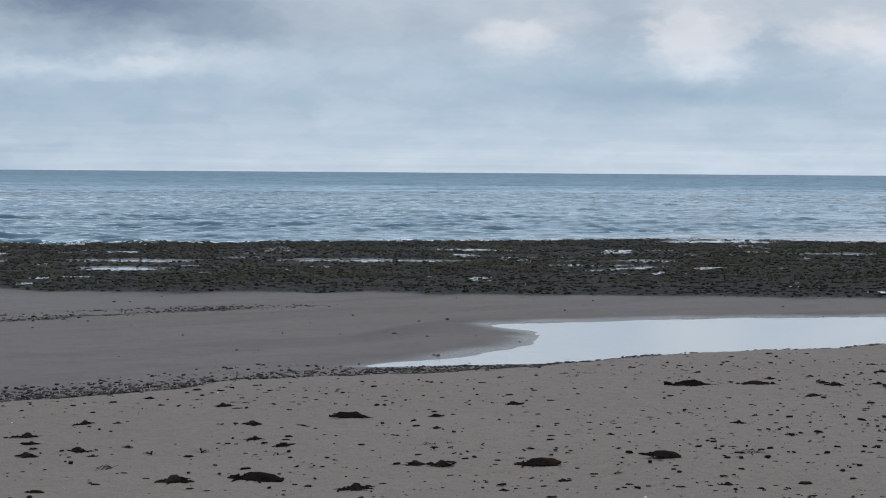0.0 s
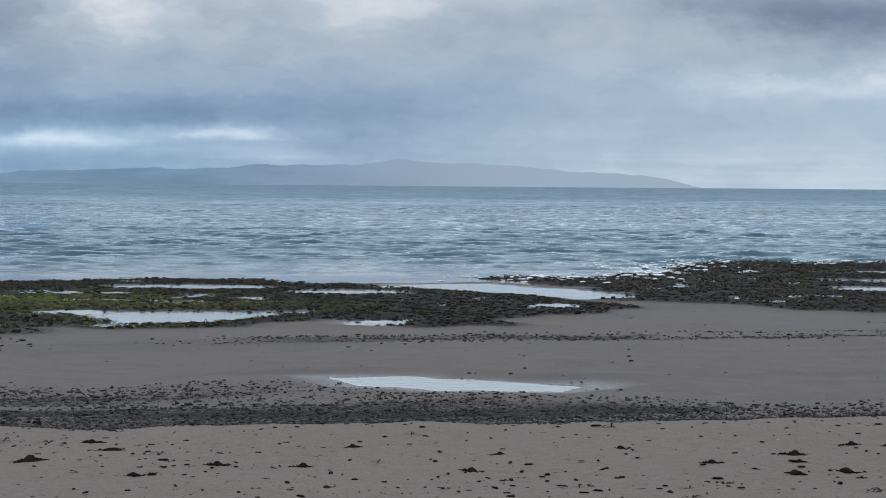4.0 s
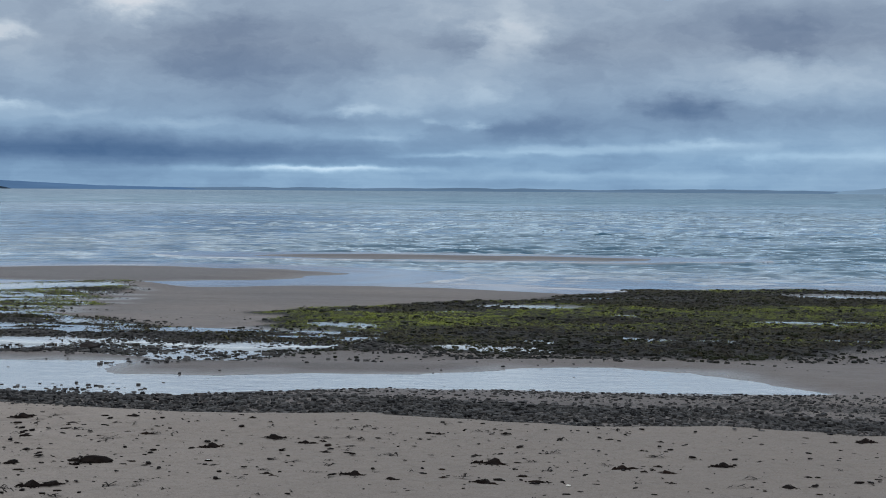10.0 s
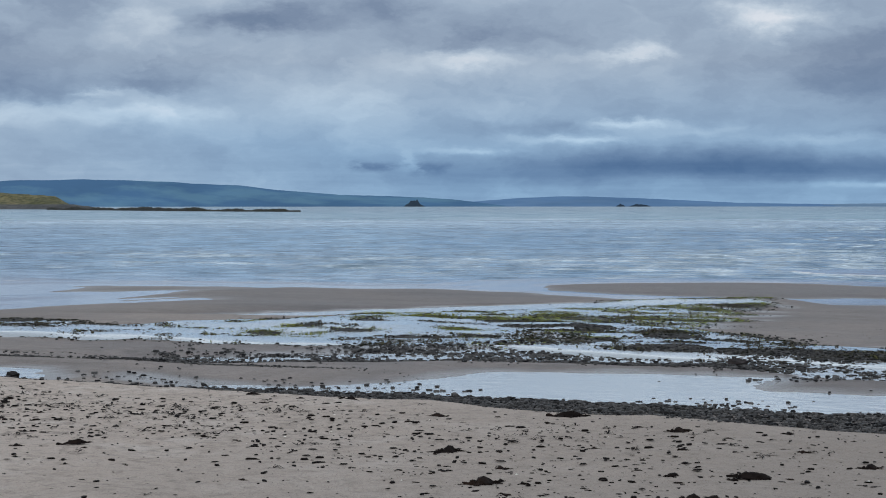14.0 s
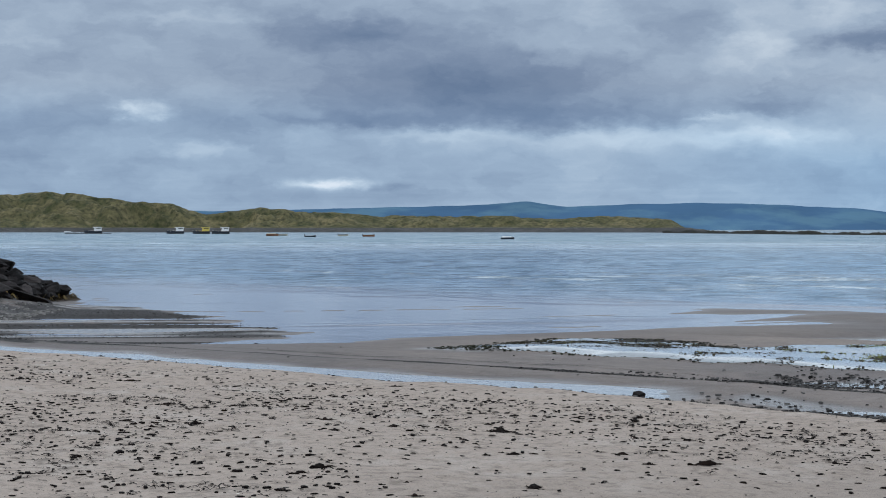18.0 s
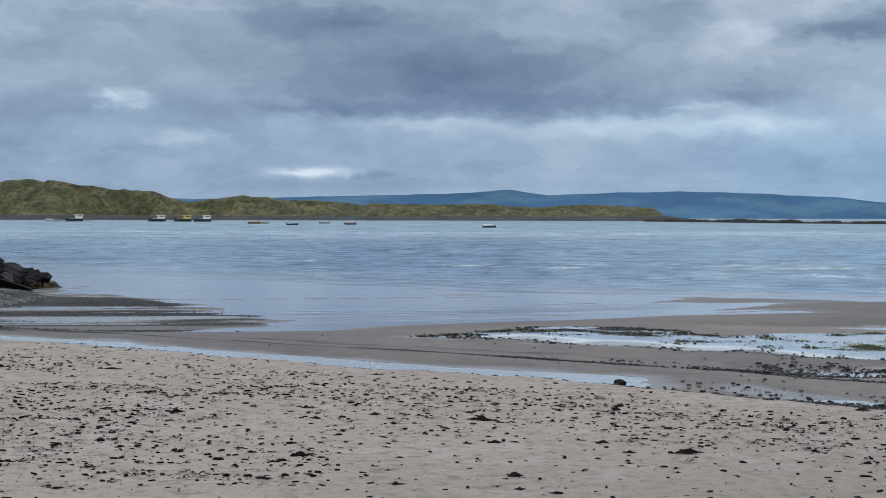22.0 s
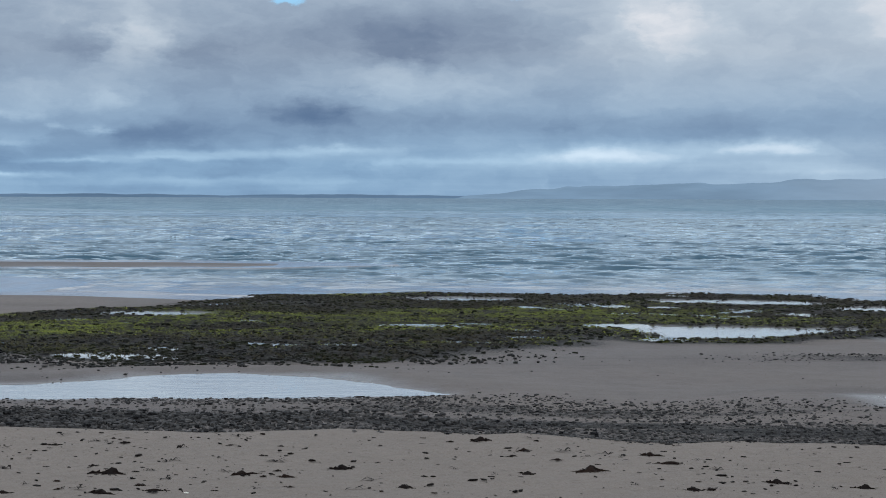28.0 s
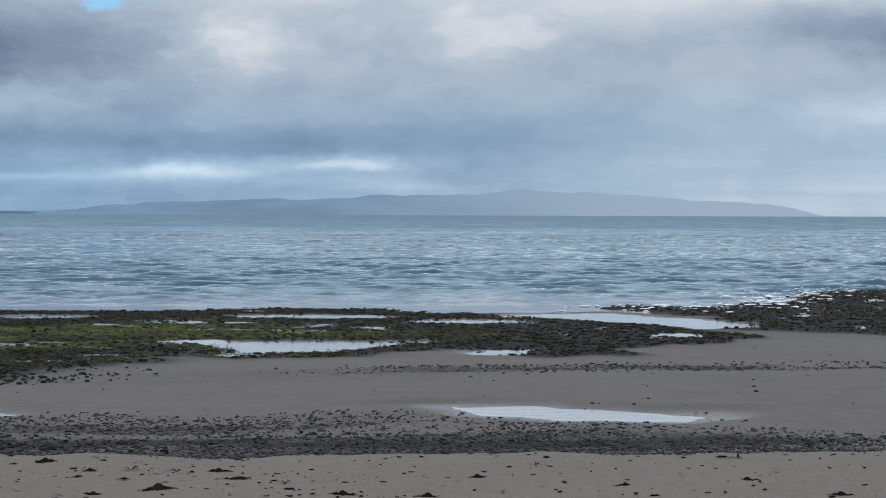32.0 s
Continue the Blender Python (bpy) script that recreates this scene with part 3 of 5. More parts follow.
REEF_POOLS = [
    ("stony_pool", 0.84, [(-29.2, 3.5), (-30.1, 6.3), (-29.9, 10.1), (-28.0, 12.4), (-24.1, 15.1), (-23.3, 13.0), (-26.0, 11.5), (-28.1, 8.6), (-28.4, 5.9)]),
    ("reef_channel", 0.2, [(-51.0, 6.1), (-52.5, 10.9), (-54.7, 19.8), (-55.7, 26.8), (-53.3, 26.2), (-52.4, 21.4), (-50.7, 15.4), (-48.0, 9.2)]),
    ("reef_pool", 0.56, [(-24.3, 31.3), (-22.2, 32.8), (-19.7, 34.2), (-19.3, 32.6), (-19.9, 30.0), (-20.7, 29.2), (-22.1, 30.4)]),
    ("small_reef_pool", 0.62, [(-17.4, 31.5), (-16.5, 32.4), (-16.0, 31.3), (-16.8, 31.0)]),
    ("berm_pool", 1.02, [(-36.5, -12.3), (-33.2, -7.4), (-30.2, -3.9), (-28.2, -1.1), (-26.4, 1.8), (-24.8, 1.7), (-25.3, 0.5), (-27.7, -2.7), (-30.6, -5.9), (-33.0, -9.5)]),
    ("reef_gap", 0.08, [(-27.2, 52.2), (-24.7, 54.7), (-20.0, 52.6), (-16.8, 49.6), (-18.5, 48.7), (-22.6, 50.2), (-25.4, 48.8)]),
]
POOLS = BEACH_POOLS + REEF_POOLS
# bars of sand that stand out of the shallow sea: u, v, half length, half width, crest
BARS = [(35, 56, 13, 6.0, 0.10), (24, 68, 8, 6.0, 0.09), (14, 89, 9, 3.2, 0.07), (52, 44, 12, 5, 0.06), (13, 54, 9, 6, 0.14)]
CREST = [(-34.0, -39.0, 4.1), (-60.0, -31.5, 4.2), (-73.5, -29.5, 4.45), (-79.0, -27.5, 3.8), (-81.5, -26.2, 2.5), (-84.0, -24.6, 0.9)]


def berm(u):
    """How far seaward the edge of the upper beach lies."""
    return 16.2 - 0.0045 * (np.clip(u, -40, 45) - 11) ** 2 - 0.55 * np.exp(-(((u + 6.5) / 4.0) ** 2))


def bank(x, y):
    """The rocky bank at the end of the beach: height of its crest and distance from it."""
    best, top = np.full(np.shape(x), 1e9), np.zeros(np.shape(x))
    for (ax, ay, ah), (bx, by, bh) in zip(CREST, CREST[1:]):
        dx, dy = bx - ax, by - ay
        t = np.clip(((x - ax) * dx + (y - ay) * dy) / (dx * dx + dy * dy), 0, 1)
        d = np.hypot(x - ax - t * dx, y - ay - t * dy)
        top = np.where(d < best, ah + t * (bh - ah), top)
        best = np.minimum(best, d)
    return top, best


def ragged(x, y, poly, amount, scale, seed):
    return edge_distance(x, y, poly) + amount * fbm(x * scale, y * scale, 4, seed)


def ground(x, y):
    """Height of the beach and the sea bed."""
    x, y = np.asarray(x, float), np.asarray(y, float)
    u, v = to_uv(x, y)
    wob = 0.14 * fbm(u * 0.25, v * 0.25, 3, 5)
    s = v + wob - berm(u)
    upper = 1.32 - 0.021 * s + 0.25 * smooth(18, 60, -s) * (-s - 18) * 0.12
    upper = upper + 0.035 * fbm(x * 0.45, y * 0.45, 4, 1) + 0.016 * fbm(x * 2.2, y * 2.2, 3, 2) + 0.006 * fbm(x * 6, y * 6, 2, 9)
    lower = np.maximum(1.12 - 0.0275 * (s - 1.2), -6 - 0.0004 * s)
    lower = lower + (0.045 * fbm(x * 0.12, y * 0.12, 4, 3) + 0.012 * fbm(x * 0.8, y * 0.8, 3, 4)) * smooth(0, 4, s)
    z = upper + (lower - upper) * smooth(-0.1, 1.4, s)
    for cu, cv, ru, rv, crest in BARS:
        w = ((u - cu) / ru) ** 2 + ((v - cv) / rv) ** 2 + 0.25 * fbm(u * 0.15, v * 0.15, 3, 6)
        z = np.where(w < 3, np.maximum(z, crest * (1.25 - w) * 0.8 + 0.02 * fbm(x * 0.3, y * 0.3, 3, 8)), z)
    # reefs
    for poly, lift, seed in ((REEF_A, 0.10, 11), (REEF_B, 0.07, 12), (REEF_C, 0.04, 13)):
        m = smooth(0.8, -1.2, ragged(x, y, poly, 1.0, 0.35, seed))
        z = z + m * (lift + 0.05 * fbm(x * 0.9, y * 0.9, 3, seed + 9))
        if poly is not REEF_C:
            z = np.where(m > 0.5, np.maximum(z, 0.05 + 0.05 * fbm(x * 0.5, y * 0.5, 3, seed)), z)
    # the bay's shallow corner before the rocks
    corner = smooth(30, 44, u) * smooth(18, 26, v) * smooth(64, 50, v) * smooth(120, 90, u)
    dark = smooth(1.5, -2.0, ragged(x, y, GRAVEL, 2.0, 0.12, 22))
    z = z * (1 - corner) + corner * (-0.030 + 0.040 * fbm(x * 0.50 + 0.006 * (y + 20) ** 2, y * 0.06, 4, 21) + 0.060 * dark)
    # pools lie level, each with a low rim
    for key, level, poly in POOLS:
        d = ragged(x, y, poly, 0.45 if key in ("reef_pool", "small_reef_pool", "stony_pool", "reef_gap", "reef_rill") else 0.12, 0.9, 31)
        w = smooth(2.6, 0.0, d)
        z = z * (1 - w) + w * (level + np.clip(d * 0.07, -0.018 if key in ("stony_pool", "long_pool") else -0.07, 0.10) + 0.006 * fbm(x * 3, y * 3, 2, 33))
    # shingle heaped against the bank
    top, d = bank(x, y)
    skirt = np.minimum(top * 0.42, 1.6) * smooth(-84, -66, x)
    share = smooth(3.5 + 1.8 * top, 2.0, d + 0.9 * fbm(x * 0.3, y * 0.3, 3, 41))
    z = np.where(share > 0.001, np.maximum(z, skirt * share + 0.03 * fbm(x, y, 3, 42) - 0.3 * smooth(0.12, 0.0, share)), z)
    return z


def ellipse(cx, cy, rx, ry, turn):
    c, s = math.cos(radians(turn)), math.sin(radians(turn))
    return [(cx + rx * math.cos(a) * c - ry * math.sin(a) * s, cy + rx * math.cos(a) * s + ry * math.sin(a) * c) for a in [k * math.pi / 4 for k in range(8)]]


# rills left standing among the reef stones: x, y, half length, half width, turn
for rill in ((-12.6, 56.8, 1.1, 0.9, 0), (-5.5, 66.0, 3.2, 1.0, 4), (9.5, 87.0, 3.2, 1.6, 2), (4.0, 61.5, 1.0, 0.8, 10), (-14.0, 64.5, 2.2, 0.9, 8), (12.0, 70.0, 1.6, 0.9, 0),
             (-38.5, 43.0, 1.6, 1.0, 40), (-31.0, 47.0, 2.6, 1.3, 30), (-24.5, 45.0, 1.7, 1.0, 30), (-34.5, 27.5, 1.3, 0.6, 45)):
    POOLS.append(("reef_rill", float(ground(rill[0], rill[1])) + 0.05, ellipse(*rill)))


def gravel_cover(x, y):
    """Share of the ground under pebbles."""
    u, v = to_uv(x, y)
    s = v + 0.14 * fbm(u * 0.25, v * 0.25, 3, 5) - berm(u)
    n = fbm(u * 0.30, v * 1.1, 4, 51)
    width = 1.3 + 1.0 * smooth(-5, -9, u) + 4.6 * smooth(-11, -4, u) * smooth(17, 5, u)
    band = smooth(-0.1, 0.5, s) * smooth(width + 1.2, width - 0.6, s + 0.7 * n) * (0.50 + 0.35 * smooth(-0.4, 0.3, n) + 0.35 * smooth(1.6, 0.8, s) + 0.35 * smooth(0.5, 0.2, np.abs(s - 3.2 + 0.5 * n)))
    line = 0.6 * smooth(0.7, 0.2, np.abs(v - 28.7 + 0.004 * (u + 10) ** 2 + 0.8 * n)) * smooth(-24, -20, u) * smooth(-4, -8, u)
    reefs = [smooth(1.0, -0.6, ragged(x, y, p, 1.0, 0.35, k)) for p, k in ((REEF_A, 11), (REEF_B, 12), (REEF_C, 13))]
    top, d = bank(x, y)
    heap = 0.45 * smooth(-78, -68, x) * smooth(4 + 1.8 * top, 2.4 + 1.8 * top, d + 1.2 * fbm(x * 0.3, y * 0.3, 3, 41))
    corner = smooth(1.0, -1.0, ragged(x, y, GRAVEL, 2.0, 0.12, 22)) * smooth(-0.55, -0.05, fbm(x * 0.55 + 0.006 * (y + 20) ** 2, y * 0.07, 4, 61)) * 0.95
    corner = np.maximum(corner, 0.95 * smooth(0.55, 0.15, np.abs(s - 5.2 + 0.05 * (u - 24) + 0.5 * n)) * smooth(12, 16, u) * smooth(50, 42, u))
    corner = np.maximum(corner, 0.6 * smooth(0.35, 0.05, np.abs(s - 7.0 + 0.03 * (u - 24) + 0.9 * n)) * smooth(16, 22, u) * smooth(46, 36, u))
    return np.clip(np.maximum.reduce([0.72 * band, line, *reefs[:2], 0.8 * reefs[2], heap, corner]), 0, 1)


def graded(dense_lo, dense_hi, step, lo, hi, grow=1.16):
    """Even lines in the middle, then ever wider ones out to lo and hi."""
    mid = list(np.arange(dense_lo, dense_hi, step))
    up, d = [mid[-1]], step
    while up[-1] < hi:
        d *= grow
        up.append(up[-1] + d)
    down, d = [mid[0]], step
    while down[-1] > lo:
        d *= grow
        down.append(down[-1] - d)
    return np.array(down[:0:-1] + mid + up[1:])


def build_ground():
    us = graded(-46, 50, 0.30, -4600, 4600, 1.06)
    vs = np.concatenate([graded(9.0, 26.0, 0.12, -4600, 26.0, 1.07)[:-1], graded(26.0, 62, 0.24, 26.0, 4600, 1.07)])
    vs = np.unique(np.round(vs, 3))
    u, v = np.meshgrid(us, vs, indexing="ij")
    x, y = to_xy(u, v)
    z = ground(x, y)
    s = v - berm(u) + 0.14 * fbm(u * 0.25, v * 0.25, 3, 5)
    film = (0.08 * smooth(0.34, 0.10, z) + 0.40 * smooth(0.03, -0.01, z)) * (1 - 0.9 * gravel_cover(x, y))
    for _, level, poly in POOLS:
        near = (np.abs(x - poly[0][0]) < 30) & (np.abs(y - poly[0][1]) < 30)
        d = edge_distance(x[near], y[near], poly)
        film[near] = np.maximum(film[near], smooth(0.55, 0.05, d + 0.25 * fbm(x[near] * 0.8, y[near] * 0.8, 3, 71)) * 0.7)
    thin = smooth(1.5, -0.5, ragged(x, y, REEF_C, 1.0, 0.35, 13)) * smooth(0.0, 0.35, fbm(x * 0.35 + 7, y * 0.5, 4, 73))
    film = np.maximum(film, 0.95 * thin)
    film = np.maximum(film, 0.9 * (1 - gravel_cover(x, y)) * smooth(1.0, -1.0, ragged(x, y, GRAVEL, 2.0, 0.12, 22)) * smooth(-0.1, 0.3, fbm(x * 0.55 + 5 + 0.006 * (y + 20) ** 2, y * 0.07, 4, 74)))
    wet = np.clip(smooth(0.1, 1.3, s) * (0.82 + 0.25 * fbm(x * 0.09, y * 0.16, 4, 72)) + 0.3 * film, 0, 1)
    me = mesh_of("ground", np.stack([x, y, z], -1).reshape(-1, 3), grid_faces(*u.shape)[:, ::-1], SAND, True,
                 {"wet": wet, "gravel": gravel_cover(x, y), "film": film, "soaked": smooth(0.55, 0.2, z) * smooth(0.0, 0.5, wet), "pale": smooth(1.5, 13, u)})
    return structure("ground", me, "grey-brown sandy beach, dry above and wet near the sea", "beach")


build_ground()


def build_sea():
    """The sea as a fan round the beach: its rows lie closer where the waves are nearer."""
    turns = np.radians(np.concatenate([np.arange(-60, -13, 1.5), np.arange(-13, 68, 0.14), np.arange(68, 115, 0.26), np.arange(115, 150, 1.5)]))
    reach = np.concatenate([np.arange(30, 56, 0.8), np.arange(56, 140, 0.34), np.arange(140, 300, 0.75), 300 * 1.035 ** np.arange(83)])
    a, r = np.meshgrid(turns, reach, indexing="ij")
    x, y = -r * np.sin(a), r * np.cos(a)
    u, v = to_uv(x, y)
    depth = np.clip(-ground(x, y), -1, 3)
    # short wind waves with short crests: many small trains that cross one another
    rand = np.random.default_rng(3)
    chop = np.zeros(u.shape)
    for k in range(11):
        length = 1.15 * 1.11**k
        turn = rand.normal(0, 0.38)
        along, across = v * math.cos(turn) + u * math.sin(turn), u * math.cos(turn) - v * math.sin(turn)
        phase = 2 * math.pi * along / length + 3.5 * value_noise(across / length * 0.4 + 31 * k, along / length * 0.22, 80 + k) + rand.uniform(0, 6.28)
        group = np.clip(value_noise(across / length * 0.5 - 11 * k, along / length * 0.3, 120 + k) * 2.2 - 0.75, 0, 1.2)
        chop += length * 0.023 * group * (1.0 - 2.0 * np.abs(np.sin(phase / 2)) ** 0.7) * smooth(0.10, 0.45 + 0.05 * k, depth)
    # the bay in the lee of the dunes is calmer
    lee = 1.0 - 0.72 * smooth(50, 68, np.degrees(a) + 5 * fbm(u * 0.01, v * 0.03, 3, 141))
    gust = 0.75 + 0.55 * value_noise(u * 0.018, v * 0.05, 140)
    z = chop * gust * lee * smooth(1500, 500, r)
    z = np.clip(z, -0.45 * np.maximum(depth, 0), 0.6 * np.maximum(depth, 0))
    # low rollers run up the shallows
    for at, tall in ((0.05, 0.03), (0.10, 0.05), (0.15, 0.05), (0.24, 0.05), (0.30, 0.06), (0.93, 0.09), (1.33, 0.09)):
        wave = np.exp(-((depth - at - 0.05 * fbm(u * 0.03, v * 0.03, 3, 150)) / 0.020) ** 2)
        z = z + tall * wave * (0.35 + 0.65 * smooth(-0.4, 0.2, fbm(u * 0.07, v * 0.02, 3, int(151 + at * 100))))
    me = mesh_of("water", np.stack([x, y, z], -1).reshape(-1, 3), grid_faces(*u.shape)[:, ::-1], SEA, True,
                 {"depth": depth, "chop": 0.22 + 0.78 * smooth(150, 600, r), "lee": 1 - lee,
                  # by distance from the beach, for the painted body colour and mirror share
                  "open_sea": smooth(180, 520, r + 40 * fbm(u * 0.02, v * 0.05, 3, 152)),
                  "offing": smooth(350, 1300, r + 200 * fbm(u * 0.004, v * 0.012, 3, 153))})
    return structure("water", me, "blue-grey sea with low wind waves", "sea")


build_sea()


def build_film(name, poly, seed, lo, hi, lift=0.012):
    """Thin water that trickles down between the stones: it follows the slope, and the uneven ground stands out of it."""
    gx, gy = np.meshgrid(np.arange(lo[0], hi[0], 0.28), np.arange(lo[1], hi[1], 0.28), indexing="ij")
    level = sum(ground(gx + 1.1 * math.cos(k * 0.785), gy + 1.1 * math.sin(k * 0.785)) for k in range(8)) / 8
    sheet = level + lift + 0.045 * (fbm(gx * 0.30 + 3, gy * 0.30, 3, seed) + 0.08)
    sheet = sheet - 0.4 * smooth(-0.4, 1.2, ragged(gx, gy, poly, 1.0, 0.35, seed))
    keep = sheet > ground(gx, gy) - 0.06
    faces = grid_faces(*gx.shape)
    faces = faces[keep.ravel()[faces].any(1)]
    used, faces = np.unique(faces, return_inverse=True)
    verts = np.stack([gx, gy, sheet], -1).reshape(-1, 3)[used]
    return structure(name, mesh_of(name, verts, faces.reshape(-1, 4), POOL, True), "thin film of water draining between the stones", "water film")


def build_pool(name, level, poly):
    xs, ys = [p[0] for p in poly], [p[1] for p in poly]
    gx, gy = np.meshgrid(np.arange(min(xs) - 1.2, max(xs) + 1.2, 0.3), np.arange(min(ys) - 1.2, max(ys) + 1.2, 0.3), indexing="ij")
    keep = edge_distance(gx, gy, poly) < 0.75
    faces = grid_faces(*gx.shape)
    faces = faces[keep.ravel()[faces].all(1)]
    used, faces = np.unique(faces, return_inverse=True)
    verts = np.stack([gx, gy, np.full(gx.shape, level)], -1).reshape(-1, 3)[used]
    me = mesh_of(name, verts, faces.reshape(-1, 4), POOL, True, {"depth": np.full(len(verts), 0.1)})
    return structure(name, me, "still shallow tide pool on the beach reflecting the sky", "tide pool")


for pool in POOLS:
    build_pool(*pool)
build_film("reef_film", REEF_C, 13, (-60, -6), (-20, 29), 0.02)
build_film("reef_puddles", REEF_B, 12, (-47, 14), (-12, 55), -0.035)
build_film("outer_reef_puddles", REEF_A, 11, (-28, 36), (34, 91), -0.045)


# ---- stones, weed and wrack ----
rng = np.random.default_rng(7)
PHI = (1 + 5**0.5) / 2
ICO = np.array([(-1, PHI, 0), (1, PHI, 0), (-1, -PHI, 0), (1, -PHI, 0), (0, -1, PHI), (0, 1, PHI), (0, -1, -PHI), (0, 1, -PHI),
                (PHI, 0, -1), (PHI, 0, 1), (-PHI, 0, -1), (-PHI, 0, 1)]) / 1.902
ICO_F = np.array([(0, 11, 5), (0, 5, 1), (0, 1, 7), (0, 7, 10), (0, 10, 11), (1, 5, 9), (5, 11, 4), (11, 10, 2), (10, 7, 6), (7, 1, 8),
                  (3, 9, 4), (3, 4, 2), (3, 2, 6), (3, 6, 8), (3, 8, 9), (4, 9, 5), (2, 4, 11), (6, 2, 10), (8, 6, 7), (9, 8, 1)])


# a worn pebble: a wide foot, and a narrower top turned an eighth
LOW = np.array([(math.cos(k * math.pi / 2), math.sin(k * math.pi / 2), -0.55) for k in range(4)]
               + [(0.78 * math.cos((k + 0.5) * math.pi / 2), 0.78 * math.sin((k + 0.5) * math.pi / 2), 0.62) for k in range(4)])
LOW_F = np.array([(0, 1, 4), (1, 5, 4), (1, 2, 5), (2, 6, 5), (2, 3, 6), (3, 7, 6), (3, 0, 7), (0, 4, 7), (4, 5, 6), (4, 6, 7)])


def scatter(count, lo, hi, density):
    """Random places (x, y) in a box, as thick as density(x, y), 0 to 1, says."""
    out = []
    have = 0
    while have < count:
        x, y = rng.uniform(lo[0], hi[0], 60000), rng.uniform(lo[1], hi[1], 60000)
        keep = rng.random(60000) < density(x, y)
        out.append(np.stack([x[keep], y[keep]], 1))
        have += max(keep.sum(), 1)
    return np.concatenate(out)[:count]


def stones_mesh(name, xy, sizes, mat, flat=0.55, sink=0.25, soft=False, small=False, stretch=1.0):
    n = len(xy)
    shape, shape_f = (LOW, LOW_F) if small else (ICO, ICO_F)
    k = len(shape)
    turn = rng.uniform(0, 2 * math.pi, n)
    verts = shape[None] * rng.uniform(0.72, 1.18, (n, k, 1))
    verts = verts * np.stack([sizes * stretch * rng.uniform(0.8, 1.5, n), sizes * rng.uniform(0.6, 1.0, n), sizes * flat * rng.uniform(0.6, 1.3, n)], -1)[:, None] * 0.5
    c, s = np.cos(turn)[:, None], np.sin(turn)[:, None]
    x, y = verts[..., 0] * c - verts[..., 1] * s, verts[..., 0] * s + verts[..., 1] * c
    z0 = ground(xy[:, 0], xy[:, 1]) + sizes * flat * (0.5 - sink)
    verts = np.stack([x + xy[:, :1], y + xy[:, 1:], verts[..., 2] + z0[:, None]], -1)
    faces = shape_f[None] + k * np.arange(n)[:, None, None]
    return mesh_of(name, verts.reshape(-1, 3), faces.reshape(-1, 3), mat, soft)


def tufts_mesh(name, xy, sizes, mat, blades=6, rise=0.24):
    """Mops of weed: narrow blades that rise from one root and fall back to the ground."""
    n = len(xy)
    z0 = ground(xy[:, 0], xy[:, 1])
    a = rng.uniform(0, 2 * math.pi, (n, blades))
    length = sizes[:, None] * rng.uniform(0.5, 1.0, (n, blades))
    wide = length * rng.uniform(0.09, 0.20, (n, blades))
    up = length * rise * rng.uniform(0.4, 1.2, (n, blades))
    dx, dy = np.cos(a), np.sin(a)
    rows = []
    for along, width, lift in ((0.0, 0.5, 0.25), (0.55, 1.0, 1.0)):
        for side in (-0.5, 0.5):
            rows.append(np.stack([xy[:, :1] + dx * length * along - dy * wide * width * side, xy[:, 1:] + dy * length * along + dx * wide * width * side, z0[:, None] + up * lift], -1))
    rows.append(np.stack([xy[:, :1] + dx * length, xy[:, 1:] + dy * length, z0[:, None] + up * 0.02], -1))
    verts = np.stack(rows, 2)
    face = np.array([(0, 1, 3), (0, 3, 2), (2, 3, 4)])
    faces = face[None] + 5 * np.arange(n * blades)[:, None, None]
    return mesh_of(name, verts.reshape(-1, 3), faces.reshape(-1, 3), mat, True)


def stuff(name, me, label, category):
    return tagged(new(name, me), label, category, kind="stuff")


def sized(n, lo, hi, power=2.0):
    return lo + (hi - lo) * rng.random(n) ** power


def within(poly, amount=0.8, seed=11):
    thin = 0.22 if poly is REEF_C else 1.0
    return lambda x, y: (ragged(x, y, poly, amount, 0.35, seed) < 0) * dry(x, y) * (thin + (1 - thin) * smooth(0.0, 0.3, fbm(x * 0.4, y * 0.8, 3, 105)))


def dry(x, y, share=0.05):
    """1 outside the pools, little inside them."""
    out = np.ones(np.shape(x))
    for key, _, poly in POOLS:
        out = np.where(edge_distance(x, y, poly) < 0.15, max(share, 0.5) if key in ("stony_pool", "reef_channel") else max(share, 0.22) if key.startswith("reef") or key.startswith("small") else share, out)
    return out


def shore_s(x, y):
    u, v = to_uv(x, y)
    return v + 0.14 * fbm(u * 0.25, v * 0.25, 3, 5) - berm(u)


def green_share(x, y):
    """Where the bright green weed grows: the landward end of the middle reef, and streaks on the thin one."""
    b = smooth(-16, -30, x) * smooth(52, 34, y) * smooth(0.0, 0.45, fbm(x * 0.16, y * 0.16, 4, 101) + 0.45 * smooth(34, 24, y)) * smooth(14, 20, y) * smooth(29.5, 33, (y - x) * 0.7071 + 1.5 * fbm(x * 0.3, y * 0.3, 3, 118))
    c = smooth(-28, -34, x) * smooth(26, 18, y) * smooth(3, 8, y) * smooth(-0.05, 0.25, fbm(x * 0.30, y * 0.30, 4, 102))
    return np.clip(np.maximum(b, c), 0, 1)


STONY = [p for n, _, p in POOLS if n == "stony_pool"][0]


